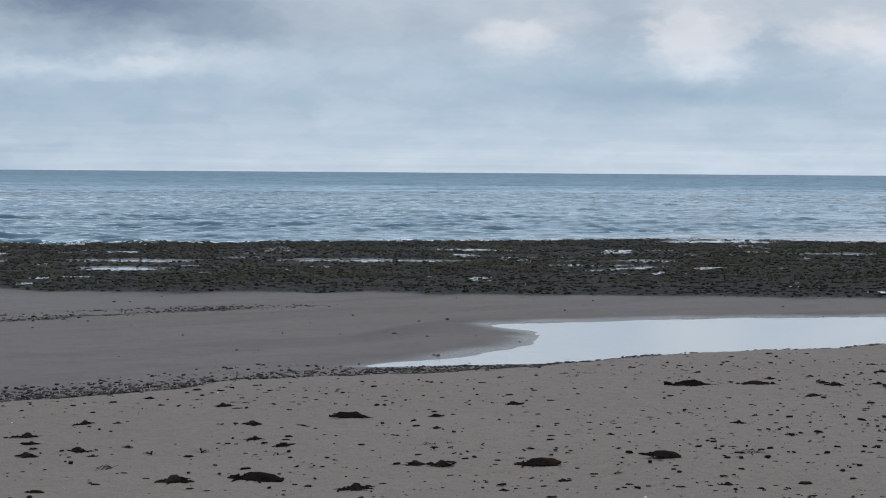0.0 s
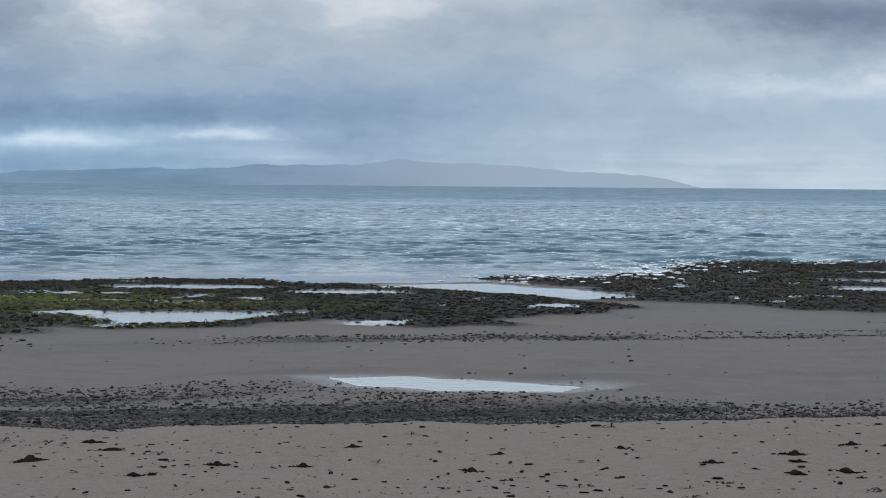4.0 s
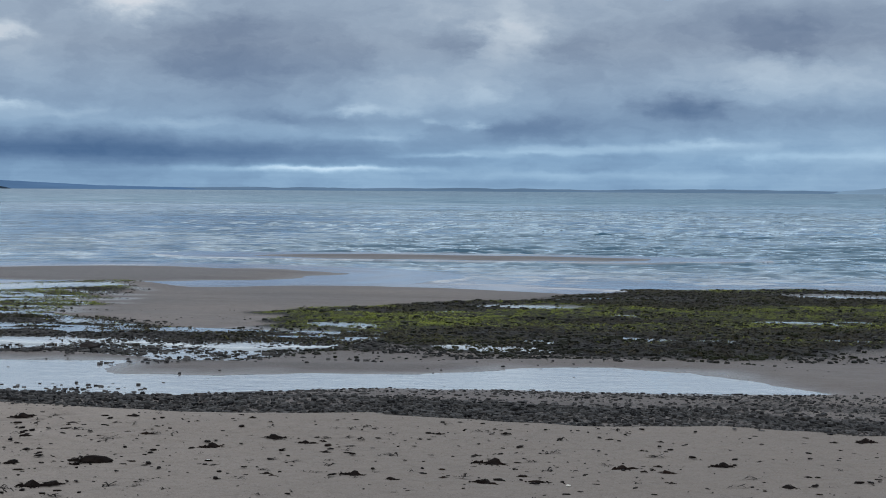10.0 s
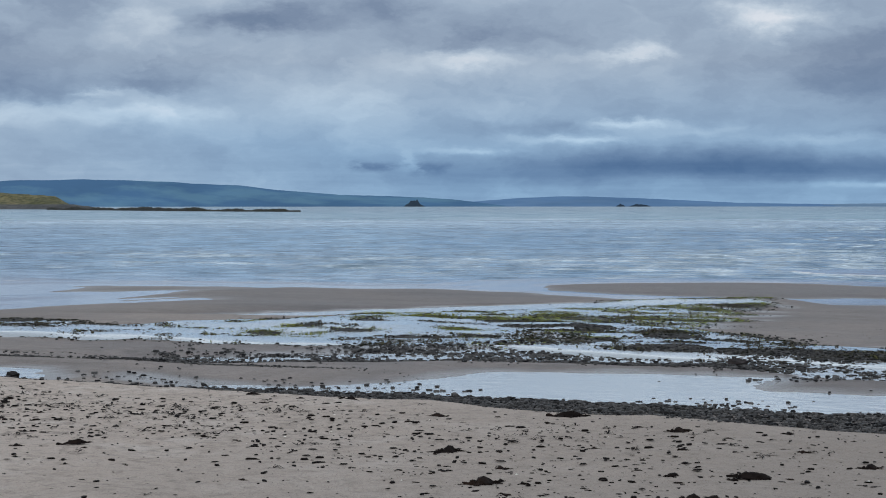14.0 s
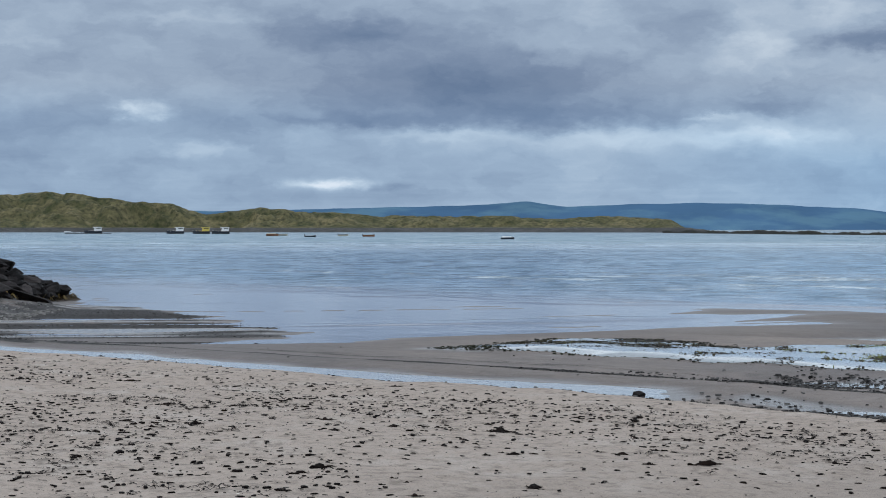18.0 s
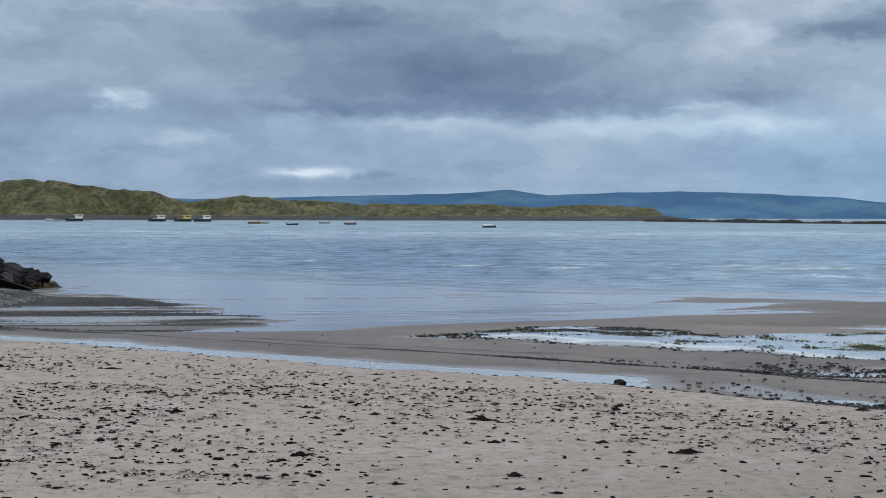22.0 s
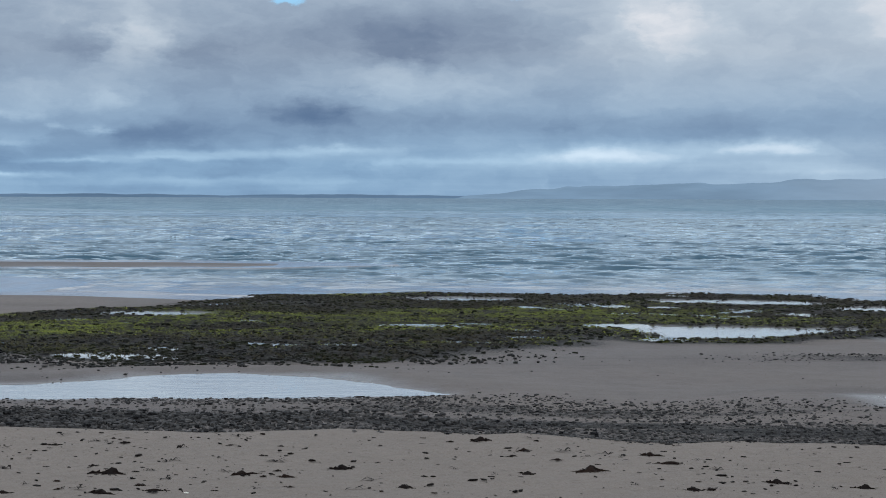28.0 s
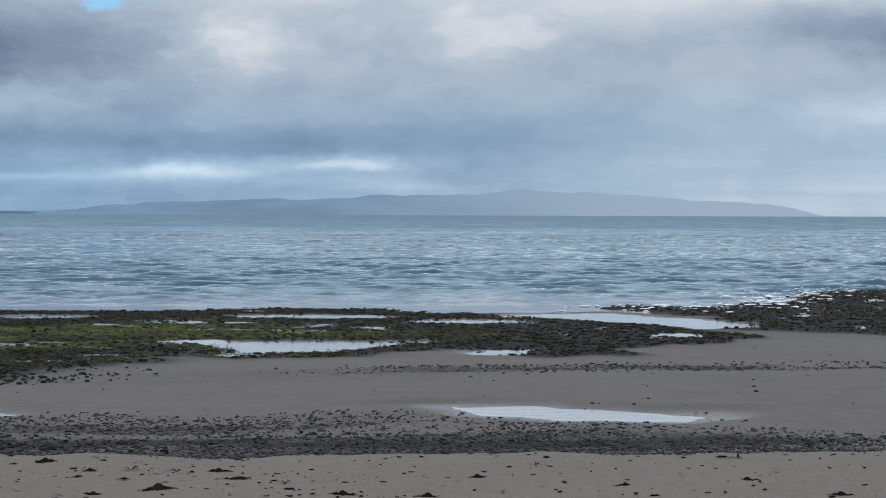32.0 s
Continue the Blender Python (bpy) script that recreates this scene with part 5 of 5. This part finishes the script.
def build_bank():
    base = tagged(new("rock_bank"), "dark tumbled sandstone rocks below an eroded grassy bank", "rocks")
    base.location = (-66, -25, 0.3)
    gx, gy = np.meshgrid(np.arange(-90, -34, 0.3), np.arange(-46, -12, 0.3), indexing="ij")
    gz = bank_height(gx, gy) - 0.15
    behind = gy + 0.20 * (gx + 90) < -26
    gz = np.where(behind, np.maximum(gz, np.minimum(bank(gx, gy)[0] * 0.95, 4.0) * smooth(-90, -70, gx)), gz)
    earth = part("earth", mesh_of("earth", np.stack([gx + 66, gy + 25, gz - 0.3], -1).reshape(-1, 3), grid_faces(*gx.shape), EARTH, True), base, "eroded brown earth face")
    # turf on top
    tx, ty = np.meshgrid(np.arange(-77, -34, 0.25), np.arange(-46, -24, 0.25), indexing="ij")
    top, d = bank(tx, ty)
    cover = smooth(3.75, 4.1, top) * np.maximum(smooth(1.1, 0.7, d + 0.3 * fbm(tx * 0.5, ty * 0.5, 3, 131)), ty + 0.20 * (tx + 90) < -26)
    tz = np.maximum(bank_height(tx, ty), np.where(ty + 0.20 * (tx + 90) < -26, np.minimum(top * 0.95, 4.0), -9)) - 1.4 + 1.5 * cover + 0.06 * fbm(tx * 2, ty * 2, 4, 132)
    part("turf", mesh_of("turf", np.stack([tx + 66, ty + 25, tz - 0.3], -1).reshape(-1, 3), grid_faces(*tx.shape), TURF, True), base, "dry yellow-green grass")
    r = random.Random(9)

    def face(x, y):
        """The side of the bank that looks to the beach."""
        top, d = bank(x, y)
        return ((d < 1.4 + 1.3 * top) & (y + 0.20 * (x + 90) > -28.6)) * 1.0

    def set_boulder(x, y, size):
        x, y = float(x), float(y)
        z = max(float(bank_height(np.array(x), np.array(y))), float(ground(x, y)))
        bare = x > -73 and z > 1.7      # earth face and turf of the near part
        if (x > -75 and z > 3.5) or (bare and r.random() < 0.80) or (x > -69 and z < 1.7):
            return
        if x > -68:
            size = min(size, 1.3)
        crest = float(bank(np.array(x), np.array(y))[0])
        size = min(size, 0.6 + 0.7 * crest, max(0.5, 1.3 * (crest + 0.2 - z)))
        if z > 3.2:
            size = min(size, 1.0)
        ob = new("boulder", r.choice(BOULDERS))
        ob.parent = base
        ob.matrix_world = Matrix.LocRotScale((x - base.location.x, y - base.location.y, z - base.location.z + size * 0.02),
                                             Euler((r.uniform(-0.25, 0.25), r.uniform(-0.1, 0.45), math.pi / 2 + r.uniform(-0.7, 0.7))), (size * r.uniform(1.2, 1.6), size, size * r.uniform(0.55, 0.95)))

    n = 1500
    xy = scatter(n, (-87, -36), (-50, -16), lambda x, y: face(x, y) * np.where((x > -75) & (bank_height(x, y) > 3.5), 0.0, np.where((x > -73) & (bank_height(x, y) > 1.7), 0.55, 1.0)) * np.where((x > -69) & (bank_height(x, y) < 1.6), 0.12, 1.0))
    sizes = sized(n, 0.25, 0.95, 1.6)
    verts = ICO[None] * rng.uniform(0.55, 1.25, (n, 12, 1)) * sizes[:, None, None] * np.array([0.6, 0.6, 0.36])
    z = np.maximum(bank_height(xy[:, 0], xy[:, 1]), ground(xy[:, 0], xy[:, 1])) + sizes * 0.05
    verts = verts + np.stack([xy[:, 0] + 66, xy[:, 1] + 25, z - 0.3], -1)[:, None]
    rubble = part("rubble", mesh_of("rubble", verts.reshape(-1, 3), (ICO_F[None] + 12 * np.arange(n)[:, None, None]).reshape(-1, 3), ROCK), base, "loose angular rubble")
    rubble["kind"] = "stuff"
    for x, y in scatter(130, (-87, -36), (-52, -16), face):
        set_boulder(x, y, r.uniform(1.7, 3.1))
    for x, y in scatter(330, (-87, -36), (-52, -16), face):
        set_boulder(x, y, r.choice([0.45, 0.6, 0.7, 0.9, 1.1, 1.3]))


build_bank()


def build_tip_weed():
    xy = scatter(1100, (-90, -27), (-75, -12), lambda x, y: (np.abs(bank(x, y)[1] - 1.0 - 1.15 * bank(x, y)[0]) < 0.9) * (y + 0.20 * (x + 90) > -26) * (0.3 + 0.7 * smooth(0, 0.3, fbm(x * 0.5, y * 0.5, 3, 133))))
    stuff("rock_weed", tufts_mesh("rock_weed", xy, sized(len(xy), 0.25, 0.60, 1.2), WEED_TAWNY, 6, 0.5), "tawny seaweed round the foot of the tumbled rocks", "seaweed")


WEED_TAWNY = weed_material("tawny_weed", [(0.0, (0.030, 0.020, 0.010)), (0.5, (0.085, 0.058, 0.022)), (1.0, (0.150, 0.110, 0.040))], 0.5)
build_tip_weed()


def single_stone(x, y, width, tall, label):
    ob = new("boulder", BOULDERS[3])
    z = float(ground(x, y))
    ob.matrix_world = Matrix.LocRotScale((x, y, z + width * tall * 0.18), Euler((0.1, 0.05, 0.6)), (width, width * 0.9, width * tall))
    return tagged(ob, label, "stone")


single_stone(-25.9, 12.1, 0.40, 0.7, "dark wet boulder standing in a stony pool")
single_stone(-24.9, 1.3, 0.22, 0.9, "dark stone at the edge of a pool")


# ---- the far shore ----
def polar(az, dist):
    return -dist * np.sin(np.radians(az)), dist * np.cos(np.radians(az))


def rise(dist, el):
    """Height of a point seen at that elevation from the eye."""
    return EYE_Z + dist * np.tan(np.radians(el))


DUNE_AZ = [82.0, 84.4, 85.3, 85.9, 87.6, 90.3, 93.0, 95.6, 97.5, 98.9, 100.4, 101.5, 102.6, 104.0, 105.3, 106.8, 107.8, 108.9, 110.0, 111.3, 112.8, 116.0]
DUNE_EL = [-0.2, -0.12, 0.02, 0.30, 0.40, 0.40, 0.42, 0.47, 0.58, 0.69, 0.52, 0.80, 0.85, 1.03, 1.23, 1.04, 1.32, 1.11, 1.18, 1.16, 1.40, 1.5]
SHORE_AZ, SHORE_D = [82.0, 85.0, 87.0, 93.0, 100.0, 107.0, 116.0], [1300, 1400, 1500, 1560, 1600, 1650, 1700]


def dune_height(az, t):
    """Height of the dunes at a bearing, t metres behind the water's edge."""
    shore = np.interp(az, SHORE_AZ, SHORE_D)
    x, y = polar(az, shore + t)
    top = rise(shore + 190, np.interp(az, DUNE_AZ, DUNE_EL) - 0.07 + 0.03 * fbm(az * 3.1, az * 0, 4, 143))
    high = smooth(36, 190, t) ** 0.8
    ridged = 1 - np.abs(fbm(x * 0.014, y * 0.014, 4, 142)) * 1.8
    bumps = fbm(x * 0.03, y * 0.03, 5, 141)
    lift = np.maximum(top - 4.0, -6)
    z = -1.2 + 5.2 * smooth(-5, 34, t) + lift * high
    z = z + np.clip(lift, 0, 20) * (0.75 * (ridged - 0.45) + 0.35 * bumps) * smooth(34, 75, t) * smooth(215, 150, t)
    cap = rise(shore + t, np.interp(az, DUNE_AZ, DUNE_EL) - 0.02 + 0.04 * fbm(az * 2.5, t * 0.01, 4, 144))
    return x, y, np.minimum(z - smooth(225, 460, t) * lift, cap)


def build_dunes():
    az, k = np.meshgrid(np.arange(82.5, 116, 0.055), np.linspace(0, 1, 120), indexing="ij")
    t = -20 + 480 * k**1.35
    x, y, z = dune_height(az, t)
    faces = grid_faces(*az.shape)
    verts = np.stack([x, y, z], -1).reshape(-1, 3)
    fore = (t.ravel()[faces].mean(1) < 37)
    base = tagged(new("dune_ridge"), "long grassy sand dunes behind a grey shingle shore", "dunes", kind="structure")
    for name, pick, mat, words in (("grass", ~fore, DUNE, "olive marram grass"), ("shingle_strand", fore, SHINGLE, "grey shingle strand")):
        used, f = np.unique(faces[pick], return_inverse=True)
        part(name, mesh_of(name, verts[used], f.reshape(-1, 4), mat, True), base, words)
    return base


build_dunes()


def build_scrub():
    """Dark bushes on the dunes' landward end."""
    n = 7000
    az, t = rng.uniform(108.2, 116, n), rng.uniform(50, 205, n)
    keep = 0.9 * fbm(az * 1.0, t * 0.025, 4, 152) + 1.8 * smooth(107.5, 111.0, az) - 0.95 + 0.35 * smooth(90, 170, t) > 0
    x, y, z = dune_height(az[keep], t[keep])
    size = sized(len(x), 2.0, 6.5, 1.6)
    verts = ICO[None] * rng.uniform(0.6, 1.3, (len(x), 12, 1)) * size[:, None, None] * np.array([0.6, 0.6, 0.36])
    verts = verts + np.stack([x, y, z], -1)[:, None]
    faces = ICO_F[None] + 12 * np.arange(len(x))[:, None, None]
    stuff("scrub", mesh_of("scrub", verts.reshape(-1, 3), faces.reshape(-1, 3), FOREST, True), "dark green scrub covering the inland dunes", "bushes")


build_scrub()


def build_skerry():
    """The low black line of rock that ends the spit."""
    az = np.arange(78.4, 86.2, 0.02)
    dist = np.interp(az, [78.4, 82, 86.2], [905, 1010, 1330])
    tall = (1.7 + 0.8 * fbm(az * 3.0, az * 0, 4, 161)) * smooth(78.4, 78.9, az)
    rows = []
    for off, share in ((-4.0, -0.5), (-1.5, 0.75), (0.0, 1.0), (2.5, 0.6), (6.0, -0.5)):
        x, y = polar(az, dist + off)
        rows.append(np.stack([x, y, np.maximum(tall, 0.8) * share + 0.12 * fbm(x * 0.6, y * 0.6, 3, 162)], -1))
    verts = np.stack(rows, 1)
    tagged(new("skerry", mesh_of("skerry", verts.reshape(-1, 3), grid_faces(len(az), 5), REEF_STONE)), "low black line of rocks off the end of the dunes", "rocks")


build_skerry()


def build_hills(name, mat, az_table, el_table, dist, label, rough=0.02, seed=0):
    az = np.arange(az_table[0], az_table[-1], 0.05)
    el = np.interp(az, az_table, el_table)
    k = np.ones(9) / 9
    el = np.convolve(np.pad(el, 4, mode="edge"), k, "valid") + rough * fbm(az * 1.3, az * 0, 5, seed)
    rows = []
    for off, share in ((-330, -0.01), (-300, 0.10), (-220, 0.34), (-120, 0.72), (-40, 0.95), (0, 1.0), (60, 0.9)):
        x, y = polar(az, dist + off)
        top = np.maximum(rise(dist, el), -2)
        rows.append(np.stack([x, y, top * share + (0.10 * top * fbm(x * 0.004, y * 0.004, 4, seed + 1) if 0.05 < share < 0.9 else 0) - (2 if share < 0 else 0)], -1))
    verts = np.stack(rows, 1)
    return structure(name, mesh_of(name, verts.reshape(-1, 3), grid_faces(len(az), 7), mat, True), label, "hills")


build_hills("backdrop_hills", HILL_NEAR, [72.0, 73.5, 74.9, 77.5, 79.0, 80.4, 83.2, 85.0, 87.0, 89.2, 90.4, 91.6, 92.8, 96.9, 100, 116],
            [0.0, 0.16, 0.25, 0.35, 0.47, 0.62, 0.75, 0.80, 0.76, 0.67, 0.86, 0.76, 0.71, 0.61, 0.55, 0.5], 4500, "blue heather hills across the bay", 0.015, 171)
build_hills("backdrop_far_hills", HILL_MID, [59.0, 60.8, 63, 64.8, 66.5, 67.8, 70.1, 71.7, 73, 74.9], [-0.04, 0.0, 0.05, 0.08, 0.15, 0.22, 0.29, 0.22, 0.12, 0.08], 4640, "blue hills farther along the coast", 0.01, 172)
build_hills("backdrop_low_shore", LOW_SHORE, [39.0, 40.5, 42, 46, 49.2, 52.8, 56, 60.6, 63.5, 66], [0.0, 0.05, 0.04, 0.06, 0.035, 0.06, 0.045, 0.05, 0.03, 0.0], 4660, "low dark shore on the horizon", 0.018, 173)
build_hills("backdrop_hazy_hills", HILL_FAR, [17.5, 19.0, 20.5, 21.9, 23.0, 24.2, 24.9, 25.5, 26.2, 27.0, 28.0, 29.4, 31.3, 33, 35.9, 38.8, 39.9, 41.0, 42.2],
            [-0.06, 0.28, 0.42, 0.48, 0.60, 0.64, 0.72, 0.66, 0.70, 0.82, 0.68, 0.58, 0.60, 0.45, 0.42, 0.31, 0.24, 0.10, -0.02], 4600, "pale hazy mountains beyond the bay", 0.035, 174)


def build_islet(az, dist, width, tall, seed, label):
    gx, gy = np.meshgrid(np.linspace(-1, 1, 41), np.linspace(-1, 1, 25), indexing="ij")
    r = np.hypot(gx, gy)
    z = tall * (np.clip(1 - r, 0, 1) ** 0.8) * (0.9 + 0.5 * fbm(gx * 3, gy * 3, 4, seed)) - 0.5
    cx, cy = polar(az, dist)
    c, s = math.cos(radians(az)), math.sin(radians(az))
    x, y = gx * width / 2, gy * width / 3
    verts = np.stack([cx + x * c - y * s, cy + x * s + y * c, z], -1)
    tagged(new("islet", mesh_of("islet", verts.reshape(-1, 3), grid_faces(41, 25), ISLET)), label, "island")


ISLET = distance_material("islet_rock", (0.008, 0.012, 0.016), (0.02, 0.024, 0.028), (0.05, 0.09, 0.15), 0.3)
build_islet(74.85, 4050, 46, 15, 181, "small steep rocky islet out in the bay")
build_islet(67.8, 4050, 52, 6.5, 182, "flat rocky islet far out in the bay")
build_islet(68.4, 4050, 22, 7.5, 183, "flat rocky islet far out in the bay")


# ---- boats at their moorings ----
def loft(name, rings, mat, close=True):
    """A skin over rings of points that all have the same count."""
    bm = bmesh.new()
    made = [[bm.verts.new(p) for p in ring] for ring in rings]
    for a_, b_ in zip(made, made[1:]):
        for i in range(len(a_) - 1):
            bm.faces.new((a_[i], a_[i + 1], b_[i + 1], b_[i]))
    if close:
        bm.faces.new(made[0][::-1])
        bm.faces.new(made[-1])
    me = bpy.data.meshes.new(name)
    bm.to_mesh(me)
    bm.free()
    me.materials.append(mat)
    return me


def box_mesh(name, lo, hi, mat, slant=0.0, bevel=0.03):
    bm = bmesh.new()
    bmesh.ops.create_cube(bm, size=1.0)
    for q in bm.verts:
        t = [(lo[i] + hi[i]) / 2 + q.co[i] * (hi[i] - lo[i]) for i in range(3)]
        if q.co.z > 0:
            t[0] -= slant * (1 if q.co.x > 0 else 0.3)
        q.co = t
    bmesh.ops.bevel(bm, geom=list(bm.edges), offset=bevel, segments=2, affect="EDGES", profile=0.6)
    me = bpy.data.meshes.new(name)
    bm.to_mesh(me)
    bm.free()
    me.materials.append(mat)
    return me


WHITE = plain("white_paint", (0.78, 0.78, 0.76), 0.4)
DARK = plain("dark_paint", (0.025, 0.03, 0.04), 0.45)
YELLOW = plain("yellow_paint", (0.62, 0.48, 0.10), 0.45)
RUST = plain("rusty_orange", (0.30, 0.12, 0.05), 0.6)
CREAM = plain("cream_paint", (0.55, 0.50, 0.40), 0.5)
GLASS = plain("cabin_window", (0.02, 0.025, 0.03), 0.1)


def boat(az, el, length, hull, upper, kind, turn, label):
    dist = EYE_Z / math.tan(radians(-el))
    x, y = polar(az, dist)
    thing = tagged(new("boat"), label, "boat", "moored boats")
    tall = length * 0.15
    rings = []
    for t in (0.0, 0.12, 0.35, 0.6, 0.8, 0.92, 1.0):
        wide = length * 0.17 * (1 - max(0, t - 0.4) ** 2 * 2.6)
        sheer = tall * (1 + 0.45 * max(0, t - 0.3) ** 1.5)
        px_ = (t - 0.5) * length
        rings.append([(px_, -wide, sheer), (px_, -wide * 0.85, 0.25 * tall), (px_, -wide * 0.2, -0.35 * tall), (px_, wide * 0.2, -0.35 * tall), (px_, wide * 0.85, 0.25 * tall), (px_, wide, sheer),
                      (px_, wide * 0.85, sheer * 0.9), (px_, -wide * 0.85, sheer * 0.9), (px_, -wide, sheer)])
    part("hull", loft("hull", rings, hull), thing)
    part("rubbing_strake", loft("rubbing_strake", [[(r[0][0], r[0][1] * 1.03, r[0][2] * 0.86), (r[0][0], r[0][1] * 1.05, r[0][2] * 0.98), (r[0][0], r[0][1] * 0.97, r[0][2] * 1.02)] for r in rings], WHITE if hull is DARK else DARK, False), thing)
    if kind == "cabin":
        cabin = part("cabin", box_mesh("cabin", (-length * 0.46, -length * 0.12, tall * 0.8), (-length * 0.02, length * 0.12, tall * 2.3), upper, length * 0.05, length * 0.012), thing)
        part("window", box_mesh("window", (-length * 0.42, -length * 0.124, tall * 1.85), (-length * 0.14, length * 0.124, tall * 2.15), GLASS, length * 0.04, length * 0.004), cabin, "dark cabin window")
        part("roof", box_mesh("roof", (-length * 0.50, -length * 0.13, tall * 2.3), (length * 0.02, length * 0.13, tall * 2.5), upper, 0, length * 0.006), cabin)
        part("foredeck", box_mesh("foredeck", (0.0, -length * 0.10, tall * 0.8), (length * 0.3, length * 0.10, tall * 1.15), upper, length * 0.02, length * 0.01), thing)
    elif kind == "open":
        for at in (-0.25, 0.0, 0.22):
            part("thwart", box_mesh("thwart", (length * at - length * 0.03, -length * 0.14, tall * 0.75), (length * at + length * 0.03, length * 0.14, tall * 0.85), upper, 0, 0.01), thing)
        part("outboard_motor", box_mesh("outboard_motor", (-length * 0.56, -length * 0.03, tall * 0.2), (-length * 0.49, length * 0.03, tall * 1.7), DARK, 0, 0.03), thing)
    elif kind == "covered":
        part("cover", box_mesh("cover", (-length * 0.42, -length * 0.15, tall * 0.9), (length * 0.30, length * 0.15, tall * 1.5), upper, length * 0.06, length * 0.03), thing)
    thing.matrix_world = Matrix.LocRotScale((float(x), float(y), 0.0), Euler((0, 0, radians(az + turn))), None)
    return thing


boat(91.0, -0.335, 4.2, DARK, WHITE, "covered", 4, "small dark boat with a white cover afloat on the bay")
boat(97.16, -0.262, 4.4, DARK, DARK, "open", 8, "small open dark boat afloat")
boat(98.35, -0.225, 5.6, RUST, CREAM, "covered", -6, "rust-coloured boat with a cream cover")
boat(98.05, -0.222, 5.2, CREAM, CREAM, "open", 5, "pale open boat beside a rusty one")
boat(96.14, -0.231, 4.6, CREAM, CREAM, "open", -12, "pale open boat afloat")
boat(95.34, -0.250, 4.8, RUST, DARK, "open", 6, "low brownish open boat")
boat(101.35, -0.158, 11.2, DARK, WHITE, "cabin", 184, "dark-hulled boat with a white cabin")
boat(100.55, -0.160, 11.0, DARK, YELLOW, "cabin", 176, "dark-hulled boat with a yellow cabin")
boat(99.95, -0.162, 11.0, DARK, WHITE, "cabin", 181, "dark-hulled boat with a white cabin")
boat(103.85, -0.150, 11.9, DARK, WHITE, "cabin", 178, "dark-hulled boat with a white wheelhouse by a raft")
boat(104.6, -0.140, 6.5, WHITE, WHITE, "covered", 0, "white boat under a cover")
boat(104.35, -0.139, 5.0, WHITE, WHITE, "open", 0, "small open white boat")


def build_raft():
    dist = EYE_Z / math.tan(radians(0.155))
    x, y = polar(104.0, dist)
    raft = tagged(new("raft"), "long low floating pontoon beside a boat", "pontoon")
    for k in range(6):
        part("float", box_mesh("float", (-15 + 5 * k, -1.2, -0.2), (-10.2 + 5 * k, 1.2, 0.35), SHINGLE, 0, 0.05), raft)
    raft.matrix_world = Matrix.LocRotScale((float(x), float(y), 0.0), Euler((0, 0, radians(104))), None)


build_raft()
